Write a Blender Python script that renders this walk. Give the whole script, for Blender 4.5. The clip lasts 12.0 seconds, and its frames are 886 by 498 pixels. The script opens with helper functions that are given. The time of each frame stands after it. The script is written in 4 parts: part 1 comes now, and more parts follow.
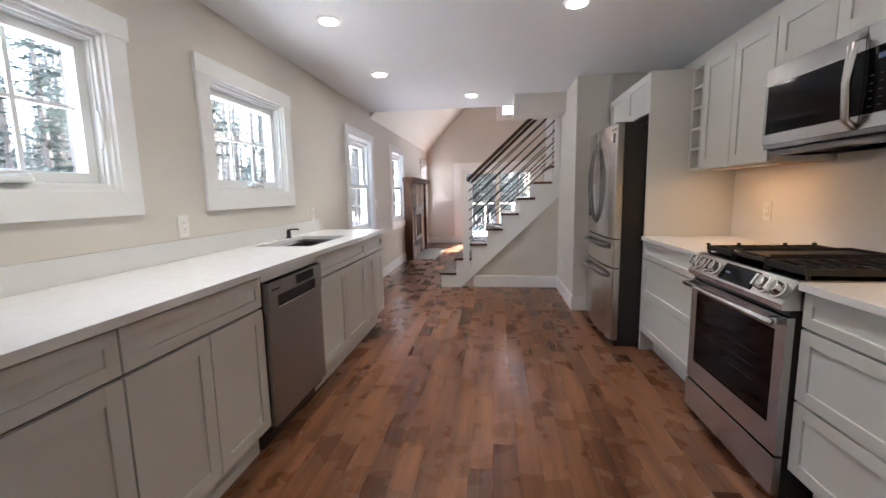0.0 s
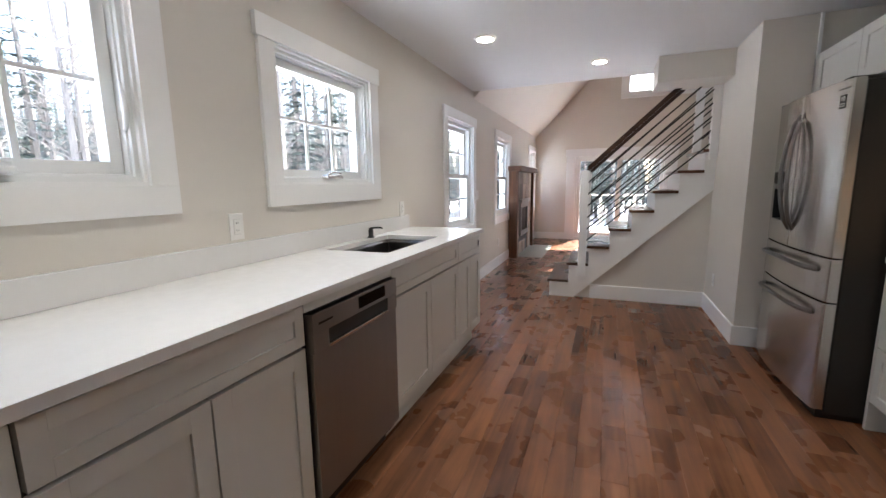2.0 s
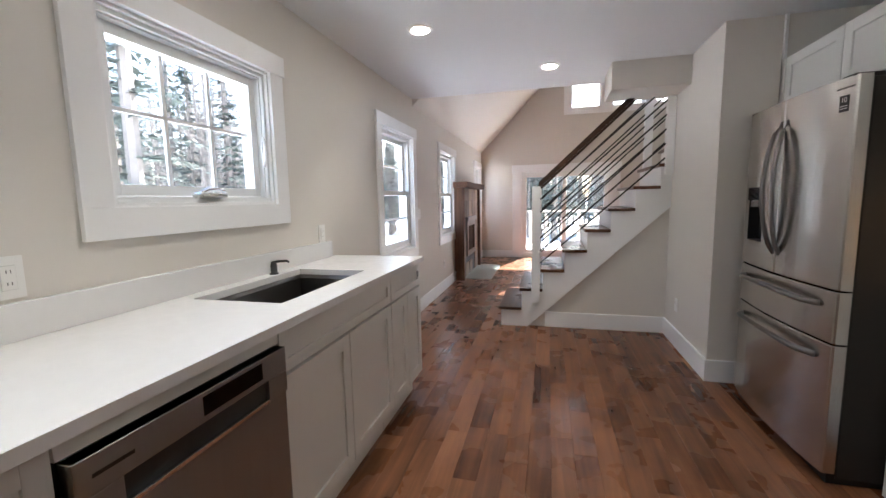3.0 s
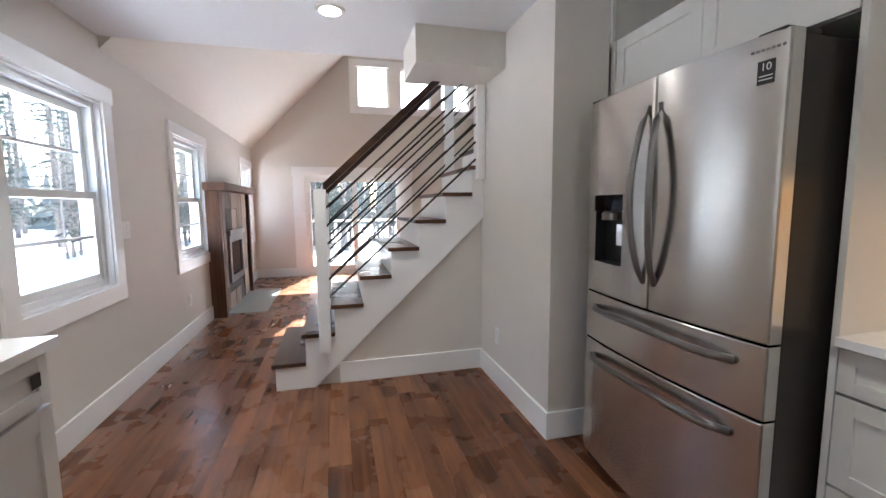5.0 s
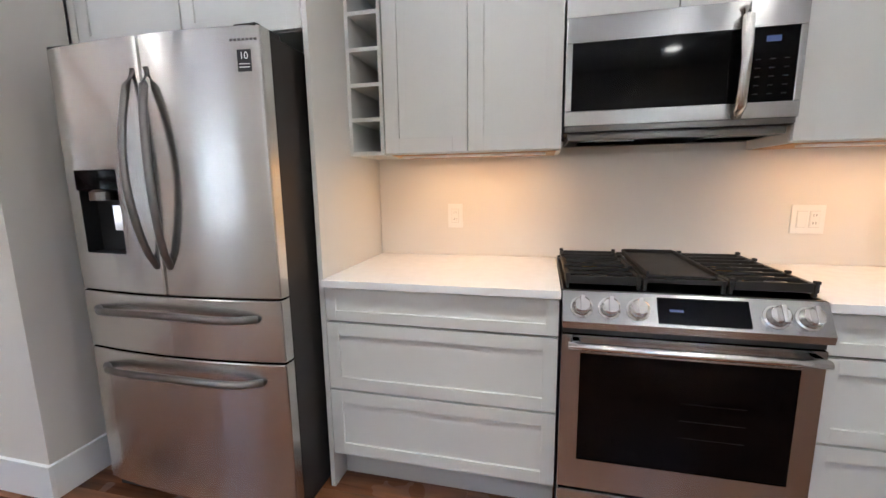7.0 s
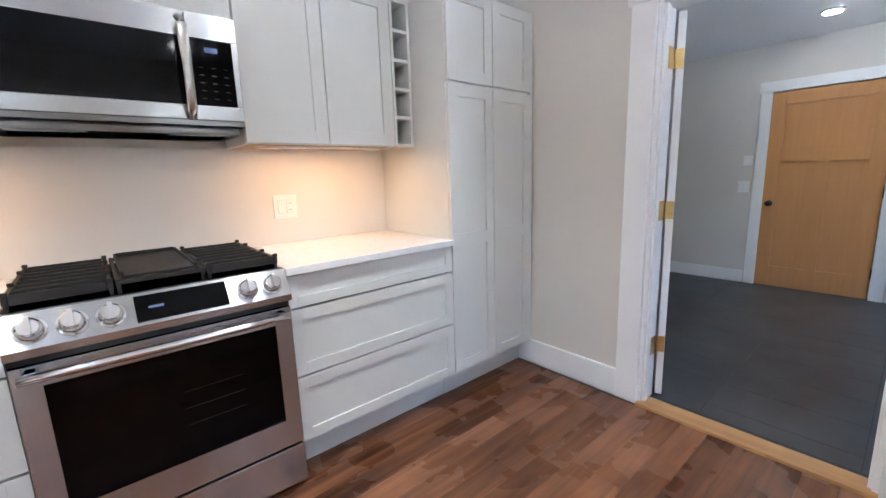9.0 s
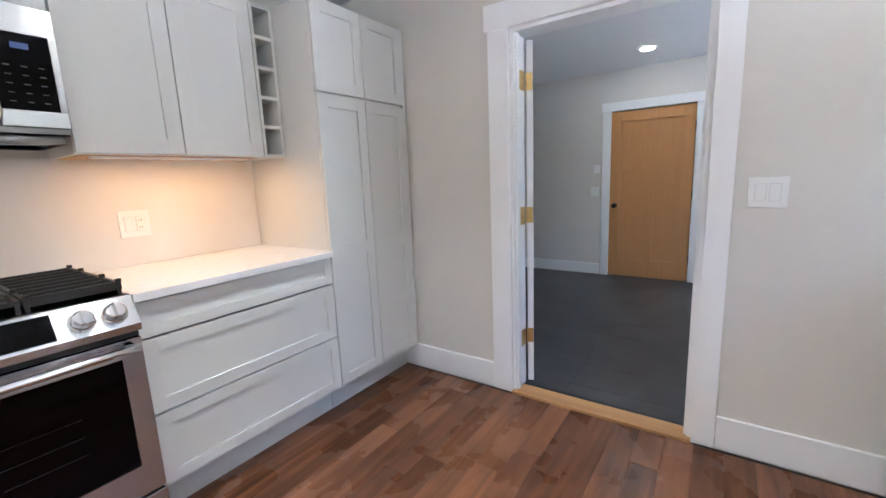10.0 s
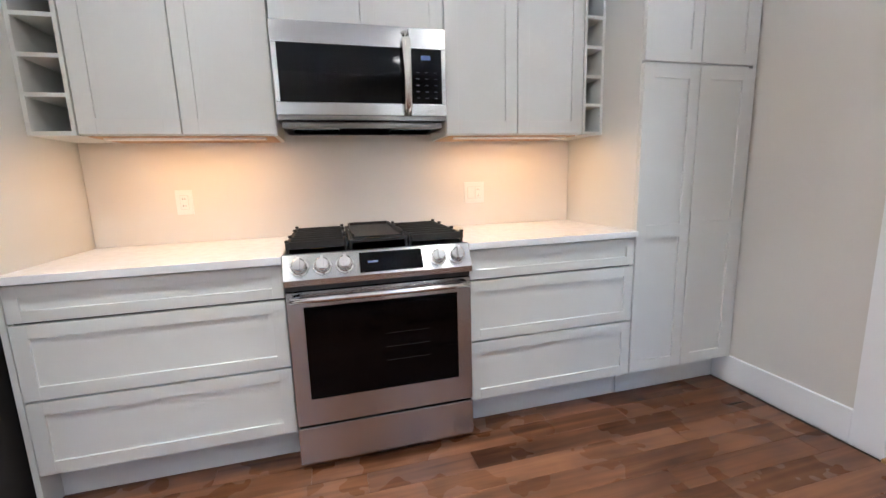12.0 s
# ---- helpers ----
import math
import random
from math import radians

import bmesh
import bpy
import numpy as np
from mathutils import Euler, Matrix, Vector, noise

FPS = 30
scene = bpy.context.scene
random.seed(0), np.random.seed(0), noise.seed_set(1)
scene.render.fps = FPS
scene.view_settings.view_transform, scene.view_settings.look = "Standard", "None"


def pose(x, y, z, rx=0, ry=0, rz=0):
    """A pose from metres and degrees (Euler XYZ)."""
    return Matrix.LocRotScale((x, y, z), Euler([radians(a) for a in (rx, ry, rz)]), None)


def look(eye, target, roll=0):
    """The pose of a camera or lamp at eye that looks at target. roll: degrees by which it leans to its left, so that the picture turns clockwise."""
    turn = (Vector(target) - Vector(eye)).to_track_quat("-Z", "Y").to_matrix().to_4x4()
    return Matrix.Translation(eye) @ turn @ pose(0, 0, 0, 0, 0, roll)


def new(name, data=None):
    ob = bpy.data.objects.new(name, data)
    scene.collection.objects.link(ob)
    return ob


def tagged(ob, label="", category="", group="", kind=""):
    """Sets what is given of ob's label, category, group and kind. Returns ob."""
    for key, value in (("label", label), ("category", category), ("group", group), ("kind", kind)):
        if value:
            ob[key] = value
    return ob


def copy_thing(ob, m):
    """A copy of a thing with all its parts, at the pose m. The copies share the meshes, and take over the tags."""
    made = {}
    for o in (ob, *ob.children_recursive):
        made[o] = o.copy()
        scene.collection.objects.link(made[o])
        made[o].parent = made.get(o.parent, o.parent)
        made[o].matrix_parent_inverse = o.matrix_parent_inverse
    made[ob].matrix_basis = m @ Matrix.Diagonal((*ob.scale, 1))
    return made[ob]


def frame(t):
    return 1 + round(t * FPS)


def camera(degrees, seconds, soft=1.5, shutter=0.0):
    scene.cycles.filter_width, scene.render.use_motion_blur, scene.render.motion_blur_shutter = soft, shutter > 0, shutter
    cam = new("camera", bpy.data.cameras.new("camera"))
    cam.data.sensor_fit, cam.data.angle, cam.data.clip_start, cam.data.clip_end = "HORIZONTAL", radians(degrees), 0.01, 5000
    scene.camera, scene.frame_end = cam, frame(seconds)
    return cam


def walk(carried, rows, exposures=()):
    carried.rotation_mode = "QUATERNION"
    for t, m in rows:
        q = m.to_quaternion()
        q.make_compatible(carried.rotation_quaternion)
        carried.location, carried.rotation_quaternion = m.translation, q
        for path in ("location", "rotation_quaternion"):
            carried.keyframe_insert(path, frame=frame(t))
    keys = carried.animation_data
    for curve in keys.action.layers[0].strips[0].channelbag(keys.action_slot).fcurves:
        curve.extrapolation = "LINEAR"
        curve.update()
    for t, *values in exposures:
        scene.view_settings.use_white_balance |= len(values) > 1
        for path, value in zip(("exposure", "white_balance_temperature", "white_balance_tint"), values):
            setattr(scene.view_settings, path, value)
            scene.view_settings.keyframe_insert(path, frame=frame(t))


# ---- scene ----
cam = camera(94.5, 12.0)
CAN_W, STRIP_W = 0.36, 0.18
PATH = [
    (0, (0.022, 0.082, 1.266), (-0.227, 2.048, 1.0), -1.1),
    (0.5, (-0.075, 0.192, 1.261), (-0.513, 2.123, 0.978), -1.3),
    (1, (-0.132, 0.341, 1.26), (-0.752, 2.217, 0.947), -1.9),
    (1.5, (-0.129, 0.57, 1.275), (-0.855, 2.406, 0.956), -1.3),
    (2, (-0.132, 0.777, 1.291), (-0.861, 2.613, 0.981), -0.8),
    (2.5, (-0.183, 1.072, 1.313), (-0.789, 2.961, 1.062), -1.1),
    (2.7, (-0.209, 1.193, 1.306), (-0.767, 3.098, 1.061), -1.1),
    (4.3, (-0.328, 2.176, 1.305), (-0.319, 4.165, 1.098), -1.1),
    (4.5, (-0.318, 2.297, 1.301), (-0.171, 4.281, 1.093), -0.8),
    (5, (-0.247, 2.561, 1.304), (0.252, 4.486, 1.092), -0.5),
    (5.5, (-0.25, 2.685, 1.318), (0.609, 4.476, 1.086), -0.8),
    (6, (-0.265, 2.712, 1.302), (0.961, 4.271, 1.045), -1.1),
    (6.5, (-0.255, 2.676, 1.261), (1.377, 3.8, 0.992), -1.2),
    (7, (-0.246, 2.569, 1.28), (1.673, 3.035, 0.961), -0.8),
    (7.2, (-0.232, 2.457, 1.26), (1.72, 2.765, 0.951), -1.1),
    (8.8, (-0.38, 2.271, 1.239), (1.226, 1.134, 0.884), -1.8),
    (9, (-0.402, 2.265, 1.25), (1.095, 0.989, 0.89), -1.9),
    (9.5, (-0.466, 2.244, 1.257), (0.783, 0.721, 0.908), -2.2),
    (10, (-0.491, 2.239, 1.262), (0.633, 0.621, 0.919), -2.4),
    (10.5, (-0.491, 2.252, 1.262), (0.694, 0.68, 0.911), -2.6),
    (11, (-0.498, 2.28, 1.242), (0.912, 0.911, 0.874), -2.5),
    (11.5, (-0.508, 2.259, 1.197), (1.183, 1.25, 0.848), -2.1),
    (12, (-0.513, 2.296, 1.195), (1.391, 1.787, 0.855), -1.7),
]
walk(cam, [(t, look(eye, target, roll)) for t, eye, target, roll in PATH], exposures=[(0, 3.2, 6200, 10), (1.5, 3.03, 6200, 10), (2.5, 3.0, 6200, 10), (5, 3.3, 6000, 9), (6, 3.4, 6000, 9), (7.2, 3.87, 5800, 9), (9, 4.1, 5550, 9), (10.5, 4.0, 5650, 9), (12, 4.03, 5750, 9)])

# ---- world, sun, lamps ----
SUN_DIR = Vector((0.21, 0.69, 0.69)).normalized()
world = bpy.data.worlds.new("world")
scene.world = world
world.use_nodes = True
_n = world.node_tree.nodes
_bg = _n["Background"]
_sky = _n.new("ShaderNodeTexSky")
_sky.sky_type = "NISHITA"
_sky.sun_disc = False
_sky.sun_elevation = math.asin(SUN_DIR.z)
_sky.sun_rotation = math.atan2(SUN_DIR.x, SUN_DIR.y)
_sky.dust_density = 2.0
_sky.ozone_density = 1.0
_bg.inputs["Strength"].default_value = 0.15
world.node_tree.links.new(_sky.outputs[0], _bg.inputs[0])

sun = new("sun", bpy.data.lights.new("sun", "SUN"))
sun.data.energy, sun.data.angle, sun.data.color = 5.0, radians(0.6), (1, 0.95, 0.87)
sun.matrix_world = look(SUN_DIR * 30, (0, 0, 0))


def lamp(name, kind, at, target, watts, color, size=0.1, size_y=None, shape="DISK"):
    d = bpy.data.lights.new(name, kind)
    d.energy, d.color = watts, color
    if kind == "AREA":
        d.shape, d.size = shape, size
        if size_y:
            d.size_y = size_y
    ob = new(name, d)
    ob.matrix_world = look(at, target)
    return ob


# ---- materials ----
def mat(name, color, rough=0.5, metal=0.0, scale=6.0, vary=0.08, bump=0.0, bump_scale=200.0, coat=0.0, spec=0.5, gloss_vary=0.06, stretch=(1, 1, 1)):
    m = bpy.data.materials.new(name)
    m.use_nodes = True
    t = m.node_tree
    b = t.nodes["Principled BSDF"]
    b.inputs["Roughness"].default_value = rough
    b.inputs["Metallic"].default_value = metal
    b.inputs["Coat Weight"].default_value = coat
    b.inputs["Specular IOR Level"].default_value = spec
    co = t.nodes.new("ShaderNodeTexCoord")
    mp = t.nodes.new("ShaderNodeMapping")
    mp.inputs["Scale"].default_value = stretch
    t.links.new(co.outputs["Object"], mp.inputs[0])
    n1 = t.nodes.new("ShaderNodeTexNoise")
    n1.inputs["Scale"].default_value = scale
    n1.inputs["Detail"].default_value = 5
    t.links.new(mp.outputs[0], n1.inputs["Vector"])
    r = t.nodes.new("ShaderNodeMapRange")
    r.inputs["To Min"].default_value = 1 - vary
    r.inputs["To Max"].default_value = 1 + vary
    t.links.new(n1.outputs["Fac"], r.inputs["Value"])
    mul = t.nodes.new("ShaderNodeVectorMath")
    mul.operation = "SCALE"
    mul.inputs[0].default_value = color
    t.links.new(r.outputs[0], mul.inputs["Scale"])
    t.links.new(mul.outputs[0], b.inputs["Base Color"])
    rr = t.nodes.new("ShaderNodeMapRange")
    rr.inputs["To Min"].default_value = max(0.02, rough - gloss_vary)
    rr.inputs["To Max"].default_value = min(1, rough + gloss_vary)
    t.links.new(n1.outputs["Fac"], rr.inputs["Value"])
    t.links.new(rr.outputs[0], b.inputs["Roughness"])
    if bump:
        n2 = t.nodes.new("ShaderNodeTexNoise")
        n2.inputs["Scale"].default_value = bump_scale
        n2.inputs["Detail"].default_value = 3
        t.links.new(mp.outputs[0], n2.inputs["Vector"])
        bp = t.nodes.new("ShaderNodeBump")
        bp.inputs["Strength"].default_value = bump
        bp.inputs["Distance"].default_value = 0.002
        t.links.new(n2.outputs["Fac"], bp.inputs["Height"])
        t.links.new(bp.outputs[0], b.inputs["Normal"])
    return m


def wood(name, dark, light, rough, along="y", island=False, vary=1.0, mid=0.5, knots=False):
    """Wood with long grain; tone differs piece by piece."""
    m = bpy.data.materials.new(name)
    m.use_nodes = True
    t = m.node_tree
    b = t.nodes["Principled BSDF"]
    geo = t.nodes.new("ShaderNodeNewGeometry")
    if island:
        rnd = geo.outputs["Random Per Island"]
    else:
        rnd = t.nodes.new("ShaderNodeObjectInfo").outputs["Random"]
    mp = t.nodes.new("ShaderNodeMapping")
    s = {"x": (1.2, 22, 22), "y": (22, 1.2, 22), "z": (22, 22, 1.2)}[along]
    mp.inputs["Scale"].default_value = s
    t.links.new(geo.outputs["Position"], mp.inputs["Vector"])
    off = t.nodes.new("ShaderNodeVectorMath")
    off.operation = "SCALE"
    off.inputs[0].default_value = (37, 53, 71)
    t.links.new(rnd, off.inputs["Scale"])
    t.links.new(off.outputs[0], mp.inputs["Location"])
    g = t.nodes.new("ShaderNodeTexNoise")
    g.inputs["Scale"].default_value, g.inputs["Detail"].default_value, g.inputs["Distortion"].default_value = 1.0, 6, 0.8
    t.links.new(mp.outputs[0], g.inputs["Vector"])
    big = t.nodes.new("ShaderNodeTexNoise")
    big.inputs["Scale"].default_value, big.inputs["Detail"].default_value = 3.5, 3
    bmul = t.nodes.new("ShaderNodeVectorMath")
    bmul.operation = "ADD"
    t.links.new(geo.outputs["Position"], bmul.inputs[0])
    t.links.new(off.outputs[0], bmul.inputs[1])
    t.links.new(bmul.outputs[0], big.inputs["Vector"])
    a = t.nodes.new("ShaderNodeMath")
    a.operation = "MULTIPLY_ADD"
    a.inputs[1].default_value, a.inputs[2].default_value = 0.75 * vary, -0.38 * vary
    t.links.new(rnd, a.inputs[0])
    c = t.nodes.new("ShaderNodeMath")
    c.operation = "ADD"
    t.links.new(a.outputs[0], c.inputs[0])
    t.links.new(g.outputs["Fac"], c.inputs[1])
    d = t.nodes.new("ShaderNodeMath")
    d.operation = "MULTIPLY_ADD"
    d.inputs[1].default_value, d.inputs[2].default_value = 0.7, mid - 0.5 - 0.35
    t.links.new(big.outputs["Fac"], d.inputs[0])
    e = t.nodes.new("ShaderNodeMath")
    e.operation = "ADD"
    t.links.new(c.outputs[0], e.inputs[0])
    t.links.new(d.outputs[0], e.inputs[1])
    ramp = t.nodes.new("ShaderNodeValToRGB")
    ramp.color_ramp.elements[0].color = (*dark, 1)
    ramp.color_ramp.elements[0].position = 0.15
    ramp.color_ramp.elements[1].color = (*light, 1)
    ramp.color_ramp.elements[1].position = 0.95
    t.links.new(e.outputs[0], ramp.inputs[0])
    col = ramp.outputs[0]
    if knots:
        km = t.nodes.new("ShaderNodeMapping")
        km.inputs["Scale"].default_value = (15, 2.6, 15)
        t.links.new(bmul.outputs[0], km.inputs["Vector"])
        kn = t.nodes.new("ShaderNodeTexNoise")
        kn.inputs["Scale"].default_value, kn.inputs["Detail"].default_value, kn.inputs["Distortion"].default_value = 1.0, 5, 0.6
        t.links.new(km.outputs[0], kn.inputs["Vector"])
        kr = t.nodes.new("ShaderNodeMapRange")
        kr.inputs["From Min"].default_value, kr.inputs["From Max"].default_value = 0.50, 0.80
        kr.inputs["To Min"].default_value, kr.inputs["To Max"].default_value = 1.04, 0.72
        t.links.new(kn.outputs["Fac"], kr.inputs["Value"])
        ks = t.nodes.new("ShaderNodeVectorMath")
        ks.operation = "SCALE"
        t.links.new(col, ks.inputs[0])
        t.links.new(kr.outputs[0], ks.inputs["Scale"])
        col = ks.outputs[0]
    t.links.new(col, b.inputs["Base Color"])
    rr = t.nodes.new("ShaderNodeMapRange")
    rr.inputs["To Min"].default_value, rr.inputs["To Max"].default_value = rough - 0.08, rough + 0.1
    t.links.new(big.outputs["Fac"], rr.inputs["Value"])
    t.links.new(rr.outputs[0], b.inputs["Roughness"])
    b.inputs["Specular IOR Level"].default_value = 0.32
    bp = t.nodes.new("ShaderNodeBump")
    bp.inputs["Strength"].default_value, bp.inputs["Distance"].default_value = 0.18, 0.002
    t.links.new(g.outputs["Fac"], bp.inputs["Height"])
    t.links.new(bp.outputs[0], b.inputs["Normal"])
    return m


def steel(name, color, rough, stretch):
    m = mat(name, color, rough, 1.0, scale=3, vary=0.05, stretch=stretch, gloss_vary=0.004)
    t = m.node_tree
    b = t.nodes["Principled BSDF"]
    b.inputs["Anisotropic"].default_value = 0.86
    up = t.nodes.new("ShaderNodeCombineXYZ")
    up.inputs[2].default_value = 1.0
    t.links.new(up.outputs[0], b.inputs["Tangent"])
    return m


def glow(name, color, strength):
    m = bpy.data.materials.new(name)
    m.use_nodes = True
    b = m.node_tree.nodes["Principled BSDF"]
    b.inputs["Base Color"].default_value = (0.02, 0.02, 0.022, 1)
    b.inputs["Emission Color"].default_value = (*color, 1)
    b.inputs["Emission Strength"].default_value = strength
    return m


def glass_mat(name, tint=(1, 1, 1), rough=0.0):
    m = bpy.data.materials.new(name)
    m.use_nodes = True
    t = m.node_tree
    t.nodes.remove(t.nodes["Principled BSDF"])
    out = t.nodes["Material Output"]
    tr = t.nodes.new("ShaderNodeBsdfTransparent")
    tr.inputs[0].default_value = (*tint, 1)
    gl = t.nodes.new("ShaderNodeBsdfGlossy")
    gl.inputs["Roughness"].default_value = 0.02
    lw = t.nodes.new("ShaderNodeLayerWeight")
    lw.inputs["Blend"].default_value = 0.5
    pw = t.nodes.new("ShaderNodeMath")
    pw.operation, pw.inputs[1].default_value = "POWER", 4.0
    t.links.new(lw.outputs["Facing"], pw.inputs[0])
    fr = t.nodes.new("ShaderNodeMath")
    fr.operation, fr.inputs[1].default_value, fr.inputs[2].default_value = "MULTIPLY_ADD", 0.35, 0.03
    t.links.new(pw.outputs[0], fr.inputs[0])
    mx = t.nodes.new("ShaderNodeMixShader")
    t.links.new(fr.outputs[0], mx.inputs[0])
    t.links.new(tr.outputs[0], mx.inputs[1])
    t.links.new(gl.outputs[0], mx.inputs[2])
    t.links.new(mx.outputs[0], out.inputs[0])
    return m


M_WALL = mat("wall_paint", (0.70, 0.662, 0.602), 0.6, vary=0.02, scale=2, bump=0.08, bump_scale=180)
M_CEIL = mat("ceiling_paint", (0.78, 0.79, 0.80), 0.7, vary=0.015, scale=2, bump=0.05, bump_scale=150)
M_TRIM = mat("trim_paint", (0.87, 0.87, 0.86), 0.35, vary=0.02, scale=5, bump=0.03, bump_scale=60)
M_CAB = mat("cabinet_paint", (0.645, 0.64, 0.605), 0.38, vary=0.02, scale=4, bump=0.03, bump_scale=90)
M_CUBBYBACK = mat("cubby_back_grey", (0.24, 0.24, 0.235), 0.5, vary=0.03)
# gap shadow between the fronts, painted onto the bodies behind them
M_GAPSHADE = mat("cabinet_gap_shade", (0.09, 0.09, 0.088), 0.6, vary=0.05)
M_QUARTZ = mat("white_quartz", (0.80, 0.795, 0.785), 0.22, vary=0.02, scale=25, coat=0.1)
# upright streaks paint light and dark reflection bands over the brushed grain
M_STEEL_V = steel("brushed_steel_upright_sheen", (0.58, 0.57, 0.545), 0.23, (7, 7, 0.06))
M_STEEL_H = steel("brushed_steel_level", (0.48, 0.478, 0.47), 0.25, (25, 0.3, 25))
M_STEEL_D = steel("dark_steel", (0.22, 0.21, 0.20), 0.28, (25, 0.3, 25))
M_DWSTEEL = steel("dishwasher_steel", (0.30, 0.29, 0.275), 0.33, (25, 25, 0.3))
M_GREYSIDE = mat("fridge_side_paint", (0.026, 0.023, 0.021), 0.4, 0.0, vary=0.05, spec=0.3)
M_BLACKGL = mat("black_glass", (0.002, 0.002, 0.0024), 0.05, vary=0.1, spec=0.13)
M_BLACK = mat("black_plastic", (0.015, 0.015, 0.016), 0.4, vary=0.1)
M_IRON = mat("cast_iron", (0.018, 0.017, 0.016), 0.55, 0.2, scale=40, vary=0.3, bump=0.3, bump_scale=300)
M_BLKMETAL = mat("black_rod_metal", (0.02, 0.018, 0.017), 0.4, 0.5, vary=0.1)
M_CHROME = mat("bright_metal", (0.75, 0.74, 0.72), 0.15, 1.0, vary=0.03)
M_BRASS = mat("aged_brass", (0.62, 0.43, 0.17), 0.35, 1.0, vary=0.12, scale=40)
M_PLATE = mat("white_plastic", (0.84, 0.83, 0.80), 0.35, vary=0.01)
M_VINYL = mat("white_vinyl", (0.83, 0.84, 0.83), 0.3, vary=0.015)
M_GLASS = glass_mat("window_glass")
M_SLATE = mat("slate_vinyl_floor", (0.047, 0.048, 0.050), 0.42, vary=1.3, scale=2.6, bump=0.15, bump_scale=30)
M_GROUT = mat("dark_joint", (0.03, 0.03, 0.03), 0.7)
M_FLOOR = wood("walnut_plank", (0.052, 0.0185, 0.0092), (0.300, 0.128, 0.060), 0.27, vary=0.42, mid=0.5, knots=True)
M_FLOOR_I = wood("walnut_plank_far", (0.052, 0.0185, 0.0092), (0.300, 0.128, 0.060), 0.27, island=True, vary=0.3, mid=0.5)
M_TREAD = wood("dark_tread_wood", (0.03, 0.014, 0.008), (0.14, 0.064, 0.033), 0.28)
M_RAILW = wood("dark_handrail_wood", (0.03, 0.014, 0.008), (0.12, 0.055, 0.028), 0.35, along="x")
M_FIR = mat("fir_door_wood", (0.56, 0.275, 0.10), 0.42, vary=0.13, scale=3, stretch=(16, 16, 0.7))
M_OAK = wood("oak_threshold_wood", (0.38, 0.19, 0.07), (0.62, 0.36, 0.16), 0.4, along="x", vary=0.2)
M_BARN = wood("reclaimed_wood", (0.045, 0.018, 0.009), (0.17, 0.075, 0.034), 0.6, along="z", vary=0.5)
M_STONE = wood("stone_tile", (0.08, 0.058, 0.04), (0.33, 0.245, 0.185), 0.6, along="z", vary=1.1)
M_HEARTH = mat("hearth_slate", (0.25, 0.29, 0.28), 0.35, vary=0.2, scale=5, bump=0.1, bump_scale=40)
M_SNOW = mat("snow", (0.85, 0.87, 0.9), 0.7, vary=0.04, scale=0.5, bump=0.3, bump_scale=3)
# bark and needles lightened and greyed to paint a little haze
M_BARK = mat("bark", (0.23, 0.205, 0.185), 0.9, vary=0.4, scale=8)
M_NEEDLE = mat("conifer_needles", (0.115, 0.14, 0.125), 0.8, vary=0.5, scale=3)
# distance haze is put into this pale grey-green
M_HAZEWOOD = mat("far_wood_hazed", (0.17, 0.20, 0.195), 0.95, vary=0.5, scale=0.5)
M_DECK = mat("deck_boards", (0.35, 0.31, 0.27), 0.8, vary=0.2, scale=8)
M_CAN = glow("lamp_diffuser", (1.0, 0.93, 0.82), 9.0)
M_LED = glow("display_digits", (0.25, 0.4, 1.0), 0.012)
M_KEY = mat("key_print", (0.02, 0.02, 0.022), 0.5)
M_WHITEINK = mat("white_ink", (0.75, 0.75, 0.75), 0.5)


# ---- mesh helpers ----
def box(bm, x0, x1, y0, y1, z0, z1, bev=0.0):
    x0, x1 = min(x0, x1), max(x0, x1)
    y0, y1 = min(y0, y1), max(y0, y1)
    z0, z1 = min(z0, z1), max(z0, z1)
    v = [bm.verts.new((x, y, z)) for x in (x0, x1) for y in (y0, y1) for z in (z0, z1)]
    f = [bm.faces.new([v[i] for i in q]) for q in ((0, 1, 3, 2), (4, 6, 7, 5), (0, 4, 5, 1), (2, 3, 7, 6), (0, 2, 6, 4), (1, 5, 7, 3))]
    if bev > 0:
        e = list({e for q in f for e in q.edges})
        bmesh.ops.bevel(bm, geom=e, offset=bev, segments=2, profile=0.7, affect="EDGES", clamp_overlap=True)
    return bm


def boxes(*rows, bev=0.0):
    bm = bmesh.new()
    for r in rows:
        box(bm, *r, bev=bev)
    return bm


def part(name, bm, material, parent=None, label="", smooth=False):
    me = bpy.data.meshes.new(name)
    bmesh.ops.recalc_face_normals(bm, faces=bm.faces)
    if smooth:
        for f in bm.faces:
            f.smooth = True
    bm.to_mesh(me)
    bm.free()
    me.materials.append(material)
    ob = new(name, me)
    if parent is not None:
        ob.parent = parent
    if label:
        tagged(ob, label)
    return ob


def thing(name, label, category, group="", at=(0, 0, 0)):
    ob = new(name)
    ob.location = at
    ob.empty_display_size = 0.1
    return tagged(ob, label, category, group)


def struct(name, bm, material, label="", category=""):
    return tagged(part(name, bm, material), label, category, kind="structure")


